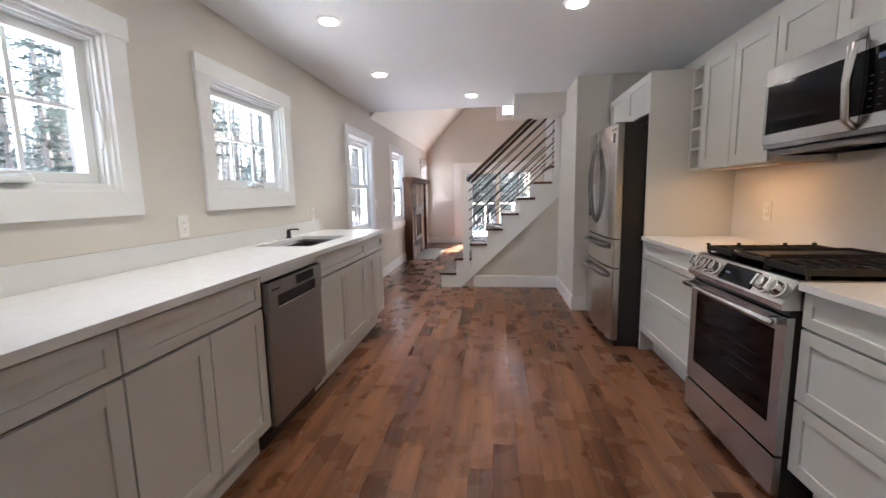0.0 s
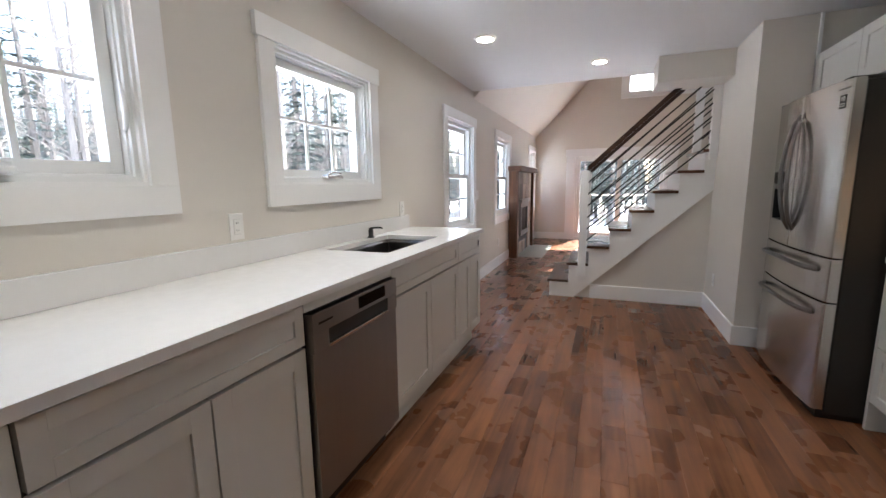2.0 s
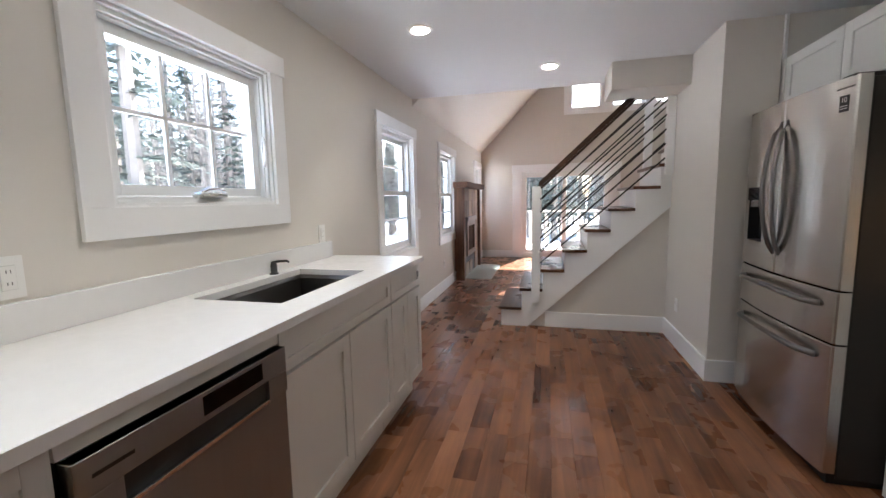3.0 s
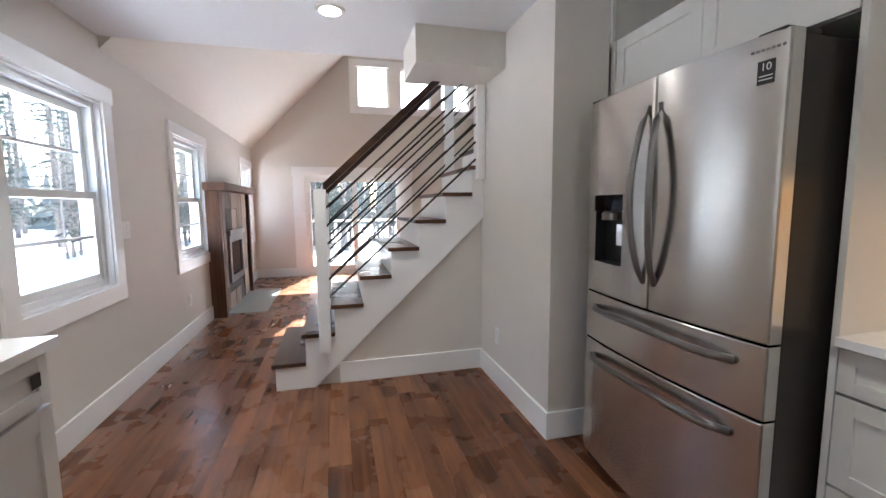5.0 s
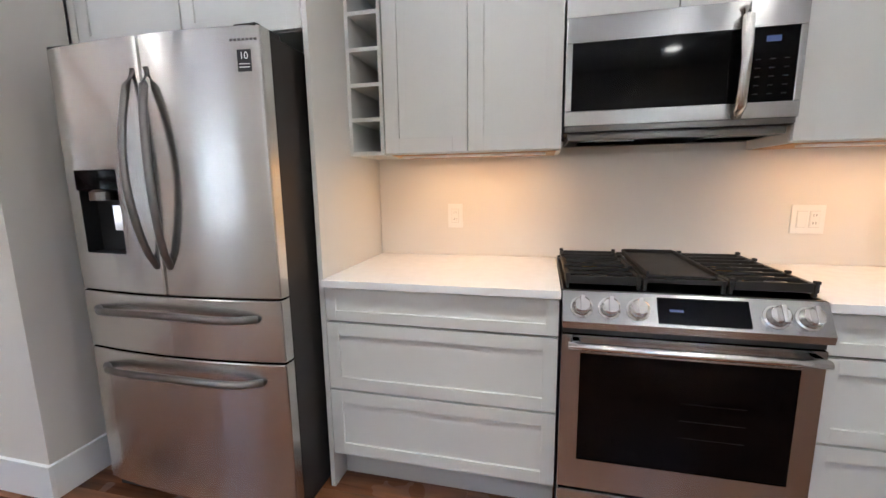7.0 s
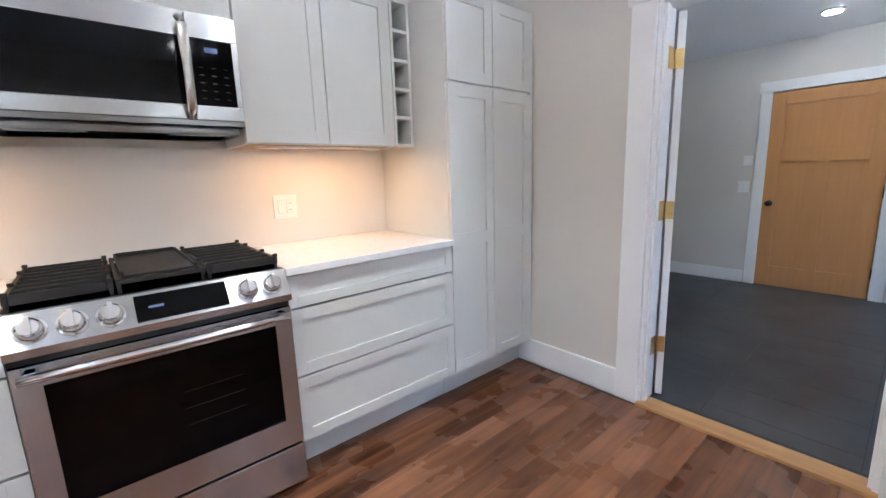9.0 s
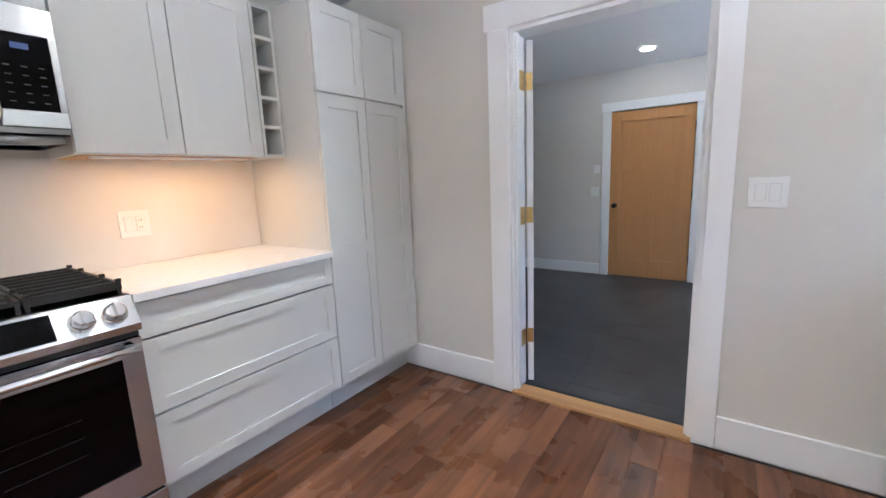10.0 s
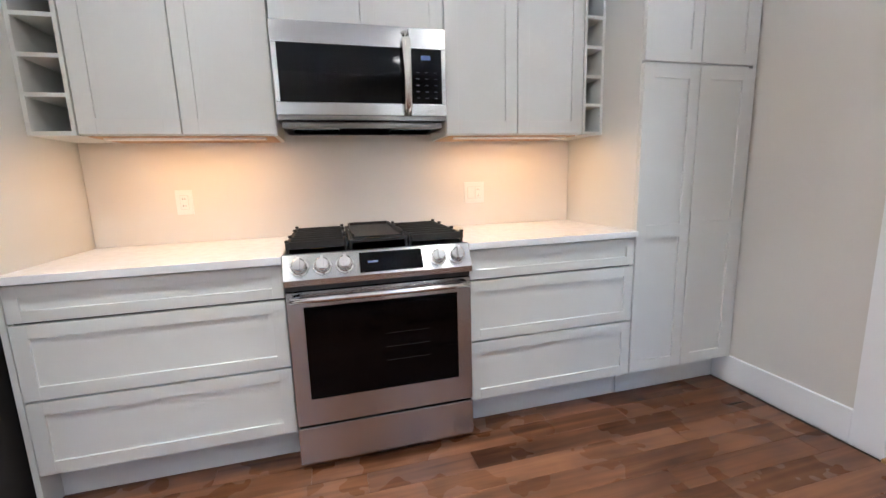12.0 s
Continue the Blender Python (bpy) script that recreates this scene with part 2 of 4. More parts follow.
def tube(bm, pts, r, sides=8, flat=1.0):
    """A round bar along the points."""
    rings = []
    pts = [Vector(p) for p in pts]
    for i, p in enumerate(pts):
        d = (pts[min(i + 1, len(pts) - 1)] - pts[max(i - 1, 0)]).normalized()
        up = Vector((0, 0, 1)) if abs(d.z) < 0.9 else Vector((1, 0, 0))
        a = d.cross(up).normalized()
        b = d.cross(a).normalized()
        rad = r[i] if isinstance(r, (list, tuple)) else r
        rings.append([bm.verts.new(p + a * math.cos(2 * math.pi * k / sides) * rad + b * math.sin(2 * math.pi * k / sides) * rad * flat) for k in range(sides)])
    for a, b in zip(rings, rings[1:]):
        for k in range(sides):
            bm.faces.new((a[k], a[(k + 1) % sides], b[(k + 1) % sides], b[k]))
    bm.faces.new(rings[0][::-1])
    bm.faces.new(rings[-1])
    return bm


def lathe(bm, prof, m, sides=20):
    """A turned body: profile of (radius, height) about local z, set by the pose m."""
    rings = [[bm.verts.new(m @ Vector((r * math.cos(2 * math.pi * k / sides), r * math.sin(2 * math.pi * k / sides), h))) for k in range(sides)] for r, h in prof]
    for a, b in zip(rings, rings[1:]):
        for k in range(sides):
            bm.faces.new((a[k], a[(k + 1) % sides], b[(k + 1) % sides], b[k]))
    bm.faces.new(rings[0][::-1])
    bm.faces.new(rings[-1])
    return bm


def prism(bm, poly, y0, y1):
    """An upright polygon of (x, z) points, pushed from y0 to y1."""
    a = [bm.verts.new((x, y0, z)) for x, z in poly]
    b = [bm.verts.new((x, y1, z)) for x, z in poly]
    bm.faces.new(a)
    bm.faces.new(b[::-1])
    n = len(poly)
    for i in range(n):
        bm.faces.new((a[i], b[i], b[(i + 1) % n], a[(i + 1) % n]))
    return bm


def holed_wall(plane, at, thick, u0, u1, z0, z1, holes):
    """Wall boxes round rectangular holes. plane 'x': wall at x=at, u is y; plane 'y': wall at y=at, u is x."""
    us = sorted({u0, u1, *[h[0] for h in holes], *[h[1] for h in holes]})
    zs = sorted({z0, z1, *[h[2] for h in holes], *[h[3] for h in holes]})
    bm = bmesh.new()
    for a, b in zip(us, us[1:]):
        for c, d in zip(zs, zs[1:]):
            solid = not any(h[0] < (a + b) / 2 < h[1] and h[2] < (c + d) / 2 < h[3] for h in holes)
            if solid:
                if plane == "x":
                    box(bm, at, at + thick, a, b, c, d)
                else:
                    box(bm, a, b, at, at + thick, c, d)
    bmesh.ops.remove_doubles(bm, verts=bm.verts, dist=1e-5)
    dup = {}
    for f in bm.faces:
        dup.setdefault(tuple(round(c, 4) for c in f.calc_center_median()), []).append(f)
    bmesh.ops.delete(bm, geom=[f for fs in dup.values() if len(fs) > 1 for f in fs], context="FACES")
    return bm


# ---- the plan ----
XL, XR, YB, CEIL = -1.695, 1.80, 0.17, 2.41
YC, YF, ROOF = 5.80, 10.65, 1.03          # end of the flat ceiling, far wall, roof slope
EAVE = 2.33
RIDGE_X = 1.45
RIDGE_Z = EAVE + ROOF * (RIDGE_X - XL)
XG = RIDGE_X + (RIDGE_X - XL)             # right wall of the tall room
WT = 0.16

# window holes in the long wall: y0, y1, z0, z1
W1, W2 = (0.915, 1.795, 1.302, 1.995), (2.465, 3.345, 1.302, 1.995)
W3, W4, W5 = (4.86, 5.74, 0.79, 1.985), (6.93, 7.81, 0.79, 1.985), (9.75, 10.45, 0.79, 1.985)
struct("wall_west", holed_wall("x", XL, -WT, -0.02, YF + WT, -0.05, 2.60, [W1, W2, W3, W4, W5]), M_WALL, "warm greige painted long wall with windows", "wall")
struct("wall_east", boxes((XR, XR + WT, YB, 4.517, 0, 2.6)), M_WALL, "warm greige painted kitchen wall behind the cabinets", "wall")
DOOR = (-0.425, 0.478, -0.1, 2.0)
struct("wall_south", holed_wall("y", YB, -0.14, -2.2, 2.64, -0.1, 2.6, [DOOR]), M_WALL, "warm greige painted wall with a doorway", "wall")
struct("wall_block", boxes((0.853, 2.0, 4.517, 5.62, 0, CEIL + 0.2)), M_WALL, "boxed-out greige wall between refrigerator and stairs", "wall")
SL = (-0.80, 1.02, 0.06, 1.87)
UW = [(0.21, 0.80, 3.16, 3.90), (1.02, 1.61, 3.16, 3.90), (1.83, 2.42, 3.16, 3.90)]
struct("wall_north", holed_wall("y", YF, WT, XL - WT, XG + WT, -0.05, RIDGE_Z + 0.3, [SL] + UW), M_WALL, "tall greige gable wall with sliding door and high windows", "wall")
struct("wall_living_east", boxes((XG, XG + WT, 5.62, YF + WT, 0, 2.8)), M_WALL, "greige wall of the tall living room", "wall")
struct("wall_living_south", boxes((2.0, XG + WT, 5.46, 5.62, 0, RIDGE_Z)), M_WALL, "greige wall behind the stairs", "wall")
struct("wall_loft", boxes((XL - WT, XG + WT, YC - 0.12, YC - 0.002, CEIL + 0.30, RIDGE_Z + 0.3)), M_WALL, "greige wall above the kitchen ceiling", "wall")
struct("ceiling", boxes((XL - 0.1, 0.86, YB - 0.1, YC, CEIL, CEIL + 0.3), (0.86, XR + 0.1, YB - 0.1, 4.6, CEIL, CEIL + 0.3)), M_CEIL, "flat white kitchen ceiling", "ceiling")
bm = bmesh.new()
prism(bm, [(XL - 0.3, EAVE - 0.3 * ROOF), (RIDGE_X, RIDGE_Z), (RIDGE_X, RIDGE_Z + 0.2), (XL - 0.3, EAVE - 0.3 * ROOF + 0.2)], YC - 0.001, YF + WT)
struct("ceiling_slope", bm, M_WALL, "sloping greige vaulted ceiling", "ceiling")
bm = bmesh.new()
prism(bm, [(XG + 0.3, EAVE - 0.3 * ROOF), (RIDGE_X, RIDGE_Z), (RIDGE_X, RIDGE_Z + 0.2), (XG + 0.3, EAVE - 0.3 * ROOF + 0.2)], YC - 0.001, YF + WT)
struct("ceiling_slope_east", bm, M_WALL, "sloping greige vaulted ceiling", "ceiling")
struct("ceiling_beam", boxes((0.26, 0.851, 5.14, 5.60, 2.185, CEIL - 0.001)), M_WALL, "boxed-in soffit under the ceiling by the stairs", "soffit")
struct("floor", boxes((XL - 0.1, XR + 0.1, YB - 0.03, 5.50, -0.12, -0.014), (XL - 0.1, XG + 0.1, 5.50, YF + 0.1, -0.12, -0.014)), M_GROUT, "dark underlay beneath the walnut planks", "floor")

# side room behind the doorway
MY = -3.10
struct("floor_mudroom", boxes((-2.2, 2.6, MY - 0.1, 0.03, -0.14, -0.04)), M_GROUT, "joints of the slate-look floor", "floor")
FD = (-0.19, 0.70, -0.1, 1.95)
struct("wall_mudroom_south", holed_wall("y", MY, -0.14, -2.2, 2.6, -0.1, 2.6, [FD]), M_WALL, "grey-beige wall with a wooden door", "wall")
struct("wall_mudroom_east", boxes((2.5, 2.64, MY, 0.03, -0.1, 2.6)), M_WALL, "grey-beige side wall", "wall")
# opening is out of view, added to let daylight into the side room
struct("wall_mudroom_west", holed_wall("x", -2.2, -0.14, MY - 0.14, 0.17, -0.1, 2.6, [(-1.9, -1.0, 0.9, 2.0)]), M_WALL, "grey-beige side wall with an unseen opening added for daylight", "wall")
# unseen backing that keeps light from leaking round the wooden door
struct("wall_light_stop", boxes((-0.6, 1.2, MY - 0.30, MY - 0.16, -0.1, 2.4)), M_WALL, "unseen backing added behind the wooden door to block light", "wall")
struct("ceiling_mudroom", boxes((-2.3, 2.64, MY - 0.1, 0.06, CEIL, CEIL + 0.1)), M_CEIL, "flat white ceiling", "ceiling")


# ---- trims ----
def base(name, rows):
    bm = bmesh.new()
    for r in rows:
        box(bm, *r, bev=0.003)
    struct(name, bm, M_TRIM, "tall white painted baseboard", "baseboard")


BH = 0.155
base("baseboard_west", [(XL, XL + 0.016, 3.98, 7.80, 0, BH), (XL, XL + 0.016, 9.52, YF, 0, BH)])
base("baseboard_south", [(0.598, 1.30, YB, YB + 0.016, 0, BH), (XL, -0.518, YB, YB + 0.016, 0, BH)])
base("baseboard_block", [(0.837, 0.853, 4.501, 5.60, 0, BH), (0.853, 1.1, 4.501, 4.517, 0, BH)])
base("baseboard_stairs", [(-0.26, 0.837, 5.575, 5.592, 0, BH)])
base("baseboard_north", [(XL, -1.0, YF - 0.016, YF, 0, BH), (1.2, XG, YF - 0.016, YF, 0, BH)])
base("baseboard_mudroom", [(0.80, 2.5, MY, MY + 0.016, -0.036, 0.10), (-2.2, -0.29, MY, MY + 0.016, -0.036, 0.10)])


def casing_x(w, name, n):
    """White window casing on the long wall round the hole w, with jamb liner."""
    y0, y1, z0, z1 = w
    o = thing(name, "white painted flat window casing", "window", at=(XL, (y0 + y1) / 2, z0))
    o["kind"] = "structure"
    t, c = 0.02, 0.105
    P = [("side_casing", (0, t, -c, 0, 0, z1 - z0)), ("side_casing", (0, t, y1 - y0, y1 - y0 + c, 0, z1 - z0)),
         ("head_casing", (0, t + 0.006, -c - 0.014, y1 - y0 + c + 0.014, z1 - z0, z1 - z0 + 0.105)),
         ("apron", (0, t, -c, y1 - y0 + c, -0.108, 0)),
         ("jamb_liner", (-WT, 0.004, -0.0, 0.014, 0.014, z1 - z0 - 0.014)), ("jamb_liner", (-WT, 0.004, y1 - y0 - 0.014, y1 - y0, 0.014, z1 - z0 - 0.014)),
         ("jamb_liner", (-WT, 0.004, 0, y1 - y0, 0, 0.014)), ("jamb_liner", (-WT, 0.004, 0, y1 - y0, z1 - z0 - 0.014, z1 - z0))]
    for nm, (a, b, p, q, r, s) in P:
        bm = boxes((a, b, p - (y1 - y0) / 2, q - (y1 - y0) / 2, r, s), bev=0.0025)
        part(nm, bm, M_TRIM, o)
    return o


def ring_x(bm, x0, x1, y0, y1, z0, z1, w, bev=0.003):
    box(bm, x0, x1, y0, y0 + w, z0, z1, bev)
    box(bm, x0, x1, y1 - w, y1, z0, z1, bev)
    box(bm, x0, x1, y0 + w, y1 - w, z0, z0 + w, bev)
    box(bm, x0, x1, y0 + w, y1 - w, z1 - w, z1, bev)
    return bm


def pane_x(o, x, y0, y1, z0, z1):
    g = part("pane", boxes((x - 0.003, x + 0.003, y0, y1, z0, z1)), M_GLASS, o)
    g.visible_shadow = False
    return g


def awning(w, name):
    """Crank-out window: frame, sash, grille bars, crank and lock."""
    o = casing_x(w, name, 0)
    h, k = (w[1] - w[0]) / 2 - 0.014, w[3] - w[2] - 0.014
    part("window_frame", ring_x(bmesh.new(), -0.10, -0.028, -h, h, 0.014, k, 0.026), M_VINYL, o)
    part("window_stop", ring_x(bmesh.new(), -0.028, -0.012, -h, h, 0.014, k, 0.018), M_VINYL, o)
    part("sash", ring_x(bmesh.new(), -0.115, -0.055, -h + 0.028, h - 0.028, 0.042, k - 0.028, 0.042), M_VINYL, o)
    pane_x(o, -0.09, -h + 0.066, h - 0.066, 0.08, k - 0.066)
    for y in (-(h - 0.066) / 3, (h - 0.066) / 3):
        part("grille_bar", boxes((-0.0938, -0.0822, y - 0.009, y + 0.009, 0.084, k - 0.070), bev=0.002), M_VINYL, o)
    part("grille_bar", boxes((-0.0935, -0.0825, -h + 0.070, h - 0.070, k * 0.53 - 0.008, k * 0.53 + 0.008), bev=0.002), M_VINYL, o)
    bm = bmesh.new()
    box(bm, -0.03, 0.022, -0.075, 0.075, 0.034, 0.058, 0.01)
    tube(bm, [(0.0, -0.06, 0.056), (0.008, -0.02, 0.074), (0.012, 0.03, 0.076), (0.014, 0.065, 0.066)], [0.010, 0.013, 0.011, 0.008], 8, 0.6)
    part("crank_handle", bm, M_CHROME if name.endswith("2") else M_VINYL, o, smooth=True)
    bm = bmesh.new()
    zc = k * 0.36
    tube(bm, [(-0.03, h - 0.02, zc - 0.05), (-0.012, h - 0.025, zc), (-0.008, h - 0.03, zc + 0.06), (-0.016, h - 0.03, zc + 0.11)], [0.008, 0.012, 0.009, 0.006], 8)
    part("sash_lock", bm, M_VINYL, o, smooth=True)
    return o


def double_hung(w, name):
    o = casing_x(w, name, 0)
    h, k = (w[1] - w[0]) / 2 - 0.014, w[3] - w[2] - 0.014
    m = 0.014 + (k - 0.014) * 0.5
    part("window_frame", ring_x(bmesh.new(), -0.12, -0.03, -h, h, 0.014, k, 0.035), M_VINYL, o)
    part("lower_sash", ring_x(bmesh.new(), -0.075, -0.04, -h + 0.036, h - 0.036, 0.05, m + 0.02, 0.045), M_VINYL, o)
    part("upper_sash", ring_x(bmesh.new(), -0.115, -0.08, -h + 0.036, h - 0.036, m - 0.025, k - 0.036, 0.045), M_VINYL, o)
    pane_x(o, -0.058, -h + 0.08, h - 0.08, 0.094, m - 0.024)
    pane_x(o, -0.098, -h + 0.08, h - 0.08, m + 0.02, k - 0.08)
    for x, a, b in ((-0.058, 0.094, m - 0.024), (-0.098, m + 0.02, k - 0.08)):
        part("grille_bar", boxes((x - 0.005, x + 0.007, -h + 0.08, h - 0.08, (a + b) / 2 - 0.009, (a + b) / 2 + 0.009), bev=0.002), M_VINYL, o)
    return o


awning(W1, "window_1")
awning(W2, "window_2")
double_hung(W3, "window_3")
double_hung(W4, "window_4")
double_hung(W5, "window_5")


def ring_y(bm, y0, y1, x0, x1, z0, z1, w, bev=0.003):
    box(bm, x0, x0 + w, y0, y1, z0, z1, bev)
    box(bm, x1 - w, x1, y0, y1, z0, z1, bev)
    box(bm, x0 + w, x1 - w, y0, y1, z0, z0 + w, bev)
    box(bm, x0 + w, x1 - w, y0, y1, z1 - w, z1, bev)
    return bm


# sliding door and high windows in the gable wall
o = tagged(new("door_sliding"), "white framed glass sliding door to the deck", "sliding door", kind="structure")
o.location = (SL[0], YF, 0)
wd, ht = SL[1] - SL[0], SL[3]
part("side_casing", boxes((-0.20, 0, -0.022, 0, 0.0, ht), bev=0.003), M_TRIM, o)
part("side_casing", boxes((wd, wd + 0.2, -0.022, 0, 0.0, ht), bev=0.003), M_TRIM, o)
part("head_casing", boxes((-0.215, wd + 0.215, -0.028, 0, ht, ht + 0.165), bev=0.003), M_TRIM, o)
part("door_frame", ring_y(bmesh.new(), 0.02, 0.13, 0, wd, 0.062, ht, 0.035), M_VINYL, o)
part("sill", boxes((0, wd, -0.02, 0.14, 0.0, 0.06), bev=0.004), M_VINYL, o)
for i in (0, 1):
    a = 0.036 + i * (wd / 2 - 0.06)
    yy = 0.04 + 0.04 * i
    p = part("door_panel", ring_y(bmesh.new(), yy, yy + 0.035, a, a + wd / 2 - 0.01, 0.1, ht - 0.036, 0.07), M_VINYL, o)
    g = part("pane", boxes((a + 0.06, a + wd / 2 - 0.07, yy + 0.014, yy + 0.02, 0.16, ht - 0.1)), M_GLASS, p)
    g.visible_shadow = False
part("door_handle", boxes((0.85, 0.87, 0.015, 0.04, 0.85, 1.12), bev=0.006), M_VINYL, o)

o = tagged(new("window_6"), "row of three high windows in white casing", "window", kind="structure")
o.location = (0, YF, 0)
part("casing", boxes((0.07, 2.56, -0.02, 0, 3.90, 4.02), (0.07, 2.56, -0.02, 0, 3.04, 3.16), (0.07, 0.21, -0.02, 0, 3.16, 3.90),
                     (0.80, 1.02, -0.02, 0, 3.16, 3.90), (1.61, 1.83, -0.02, 0, 3.16, 3.90), (2.42, 2.56, -0.02, 0, 3.16, 3.90), bev=0.003), M_TRIM, o)
for a, b, c, d in UW:
    part("window_frame", ring_y(bmesh.new(), 0.03, 0.12, a, b, c, d, 0.03), M_VINYL, o)
    g = part("pane", boxes((a + 0.02, b - 0.02, 0.07, 0.076, c + 0.02, d - 0.02)), M_GLASS, o)
    g.visible_shadow = False

# doorway to the side room
o = tagged(new("door_frame_1"), "white painted door casing with brass hinges", "door frame", kind="structure")
o.location = (0.04, YB, 0)
xa, xb = DOOR[0] - 0.04, DOOR[1] - 0.04
part("side_casing", boxes((xa - 0.09, xa, 0, 0.02, 0, 2.0), bev=0.003), M_TRIM, o)
part("side_casing", boxes((xb, xb + 0.118, 0, 0.02, 0, 2.0), bev=0.003), M_TRIM, o)
part("head_casing", boxes((xa - 0.107, xb + 0.135, 0, 0.027, 2.0, 2.125), bev=0.003), M_TRIM, o)
part("jamb", boxes((xb - 0.02, xb, -0.14, 0.0, 0, 2.0), bev=0.002), M_TRIM, o)
part("jamb", boxes((xa, xa + 0.02, -0.14, 0.0, 0, 2.0), bev=0.002), M_TRIM, o)
part("head_jamb", boxes((xa + 0.02, xb - 0.02, -0.14, 0.0, 1.98, 2.0), bev=0.002), M_TRIM, o)
part("door_stop", boxes((xb - 0.032, xb - 0.02, -0.05, -0.015, 0.0, 1.98), bev=0.002), M_TRIM, o)
part("door_stop", boxes((xa + 0.02, xa + 0.032, -0.05, -0.015, 0.0, 1.98), bev=0.002), M_TRIM, o)
for z in (0.30, 1.03, 1.76):
    h = part("hinge", boxes((xb - 0.0235, xb - 0.0195, -0.138, -0.055, z - 0.05, z + 0.05), bev=0.001), M_BRASS, o)
    bm = lathe(bmesh.new(), [(0.006, -0.046), (0.006, 0.046)], pose(xb - 0.026, -0.190, z), 10)
    part("hinge_pin", bm, M_BRASS, h)
od = tagged(new("door_1"), "white painted door swung open into the side room", "door", kind="structure")
od.location, od.rotation_euler = (0.450, 0.022, 0.0), (0, 0, radians(23))
part("door_slab", boxes((-0.036, -0.001, -0.80, -0.004, 0.006, 1.972), bev=0.002), M_TRIM, od)
for z in (0.30, 1.03, 1.76):
    part("hinge", boxes((-0.034, 0.004, -0.0035, -0.001, z - 0.045, z + 0.045), bev=0.0008), M_BRASS, od)
struct("trim_threshold", boxes((-0.425, 0.478, 0.031, 0.083, -0.05, -0.004), bev=0.003), M_BLACK, "dark rubber strip behind the oak threshold", "trim")
struct("threshold", boxes((-0.425, 0.478, 0.085, 0.200, -0.05, 0.012), bev=0.006), M_OAK, "honey oak door threshold", "threshold")
# far wooden door
o = tagged(new("door_frame_2"), "white casing round a wooden door", "door frame", kind="structure")
o.location = (0.25, MY, -0.04)
xa, xb, ht = FD[0] - 0.25, FD[1] - 0.25, FD[3] + 0.04
part("side_casing", boxes((xa - 0.085, xa + 0.01, 0, 0.018, 0, ht), bev=0.003), M_TRIM, o)
part("side_casing", boxes((xb - 0.01, xb + 0.085, 0, 0.018, 0, ht), bev=0.003), M_TRIM, o)
part("head_casing", boxes((xa - 0.1, xb + 0.1, 0, 0.024, ht, ht + 0.10), bev=0.003), M_TRIM, o)
o = tagged(new("door_2"), "honey-coloured fir three-panel door, closed", "door", kind="structure")
o.location = (0.255, MY, -0.04)
a, b = xa + 0.012, xb - 0.012
part("stile", boxes((a, a + 0.115, -0.04, -0.004, 0.008, ht - 0.008), bev=0.002), M_FIR, o)
part("stile", boxes((b - 0.115, b, -0.04, -0.004, 0.008, ht - 0.008), bev=0.002), M_FIR, o)
for r, s in ((0.008, 0.22), (1.30, 1.42), (ht - 0.13, ht - 0.008)):
    part("rail", boxes((a + 0.115, b - 0.115, -0.04, -0.004, r, s), bev=0.002), M_FIR, o)
part("mullion", boxes((-0.05, 0.05, -0.04, -0.004, 0.22, 1.30), bev=0.002), M_FIR, o)
part("panel", boxes((a + 0.115, -0.05, -0.036, -0.021, 0.22, 1.30)), M_FIR, o)
part("panel", boxes((0.05, b - 0.115, -0.036, -0.021, 0.22, 1.30)), M_FIR, o)
part("panel", boxes((a + 0.115, b - 0.115, -0.036, -0.021, 1.42, ht - 0.13)), M_FIR, o)
part("door_knob", lathe(bmesh.new(), [(0.03, 0), (0.03, 0.008), (0.012, 0.012), (0.012, 0.035), (0.027, 0.045), (0.028, 0.06), (0.018, 0.07)], pose(b - 0.06, -0.004, 0.88, -90, 0, 0)), M_BLKMETAL, o, smooth=True)
for z in (0.25, 1.0, 1.75):
    part("hinge", lathe(bmesh.new(), [(0.008, -0.05), (0.008, 0.05)], pose(a - 0.006, 0.004, z), 8), M_BLKMETAL, o)


# ---- cabinets ----
def front(name, o, s, x, y0, y1, z0, z1, rail=0.062, mids=(), label=""):
    """A framed panel front in the plane x, facing s (+1 or -1), with a recessed middle."""
    t, d = 0.020, 0.009
    g = 0.0027
    y0, y1, z0, z1 = y0 + g, y1 - g, z0 + g, z1 - g
    xb = x - s * t
    cuts = [(z0, z0 + rail), *[(m - rail * 0.6, m + rail * 0.6) for m in mids], (z1 - rail, z1)]
    o2 = part(name, boxes((xb, x - s * d, y0 + rail - 0.004, y1 - rail + 0.004, z0 + 0.004, z1 - 0.004)), M_CAB, o, label)
    for a, b in ((y0, y0 + rail), (y1 - rail, y1)):
        part("stile", boxes((xb - s * 0.0005, x, a, b, z0, z1), bev=0.0014), M_CAB, o2)
    for a, b in cuts:
        part("rail", boxes((xb - s * 0.0005, x - s * 0.0002, y0 + rail, y1 - rail, a, b), bev=0.0014), M_CAB, o2)
    return o2


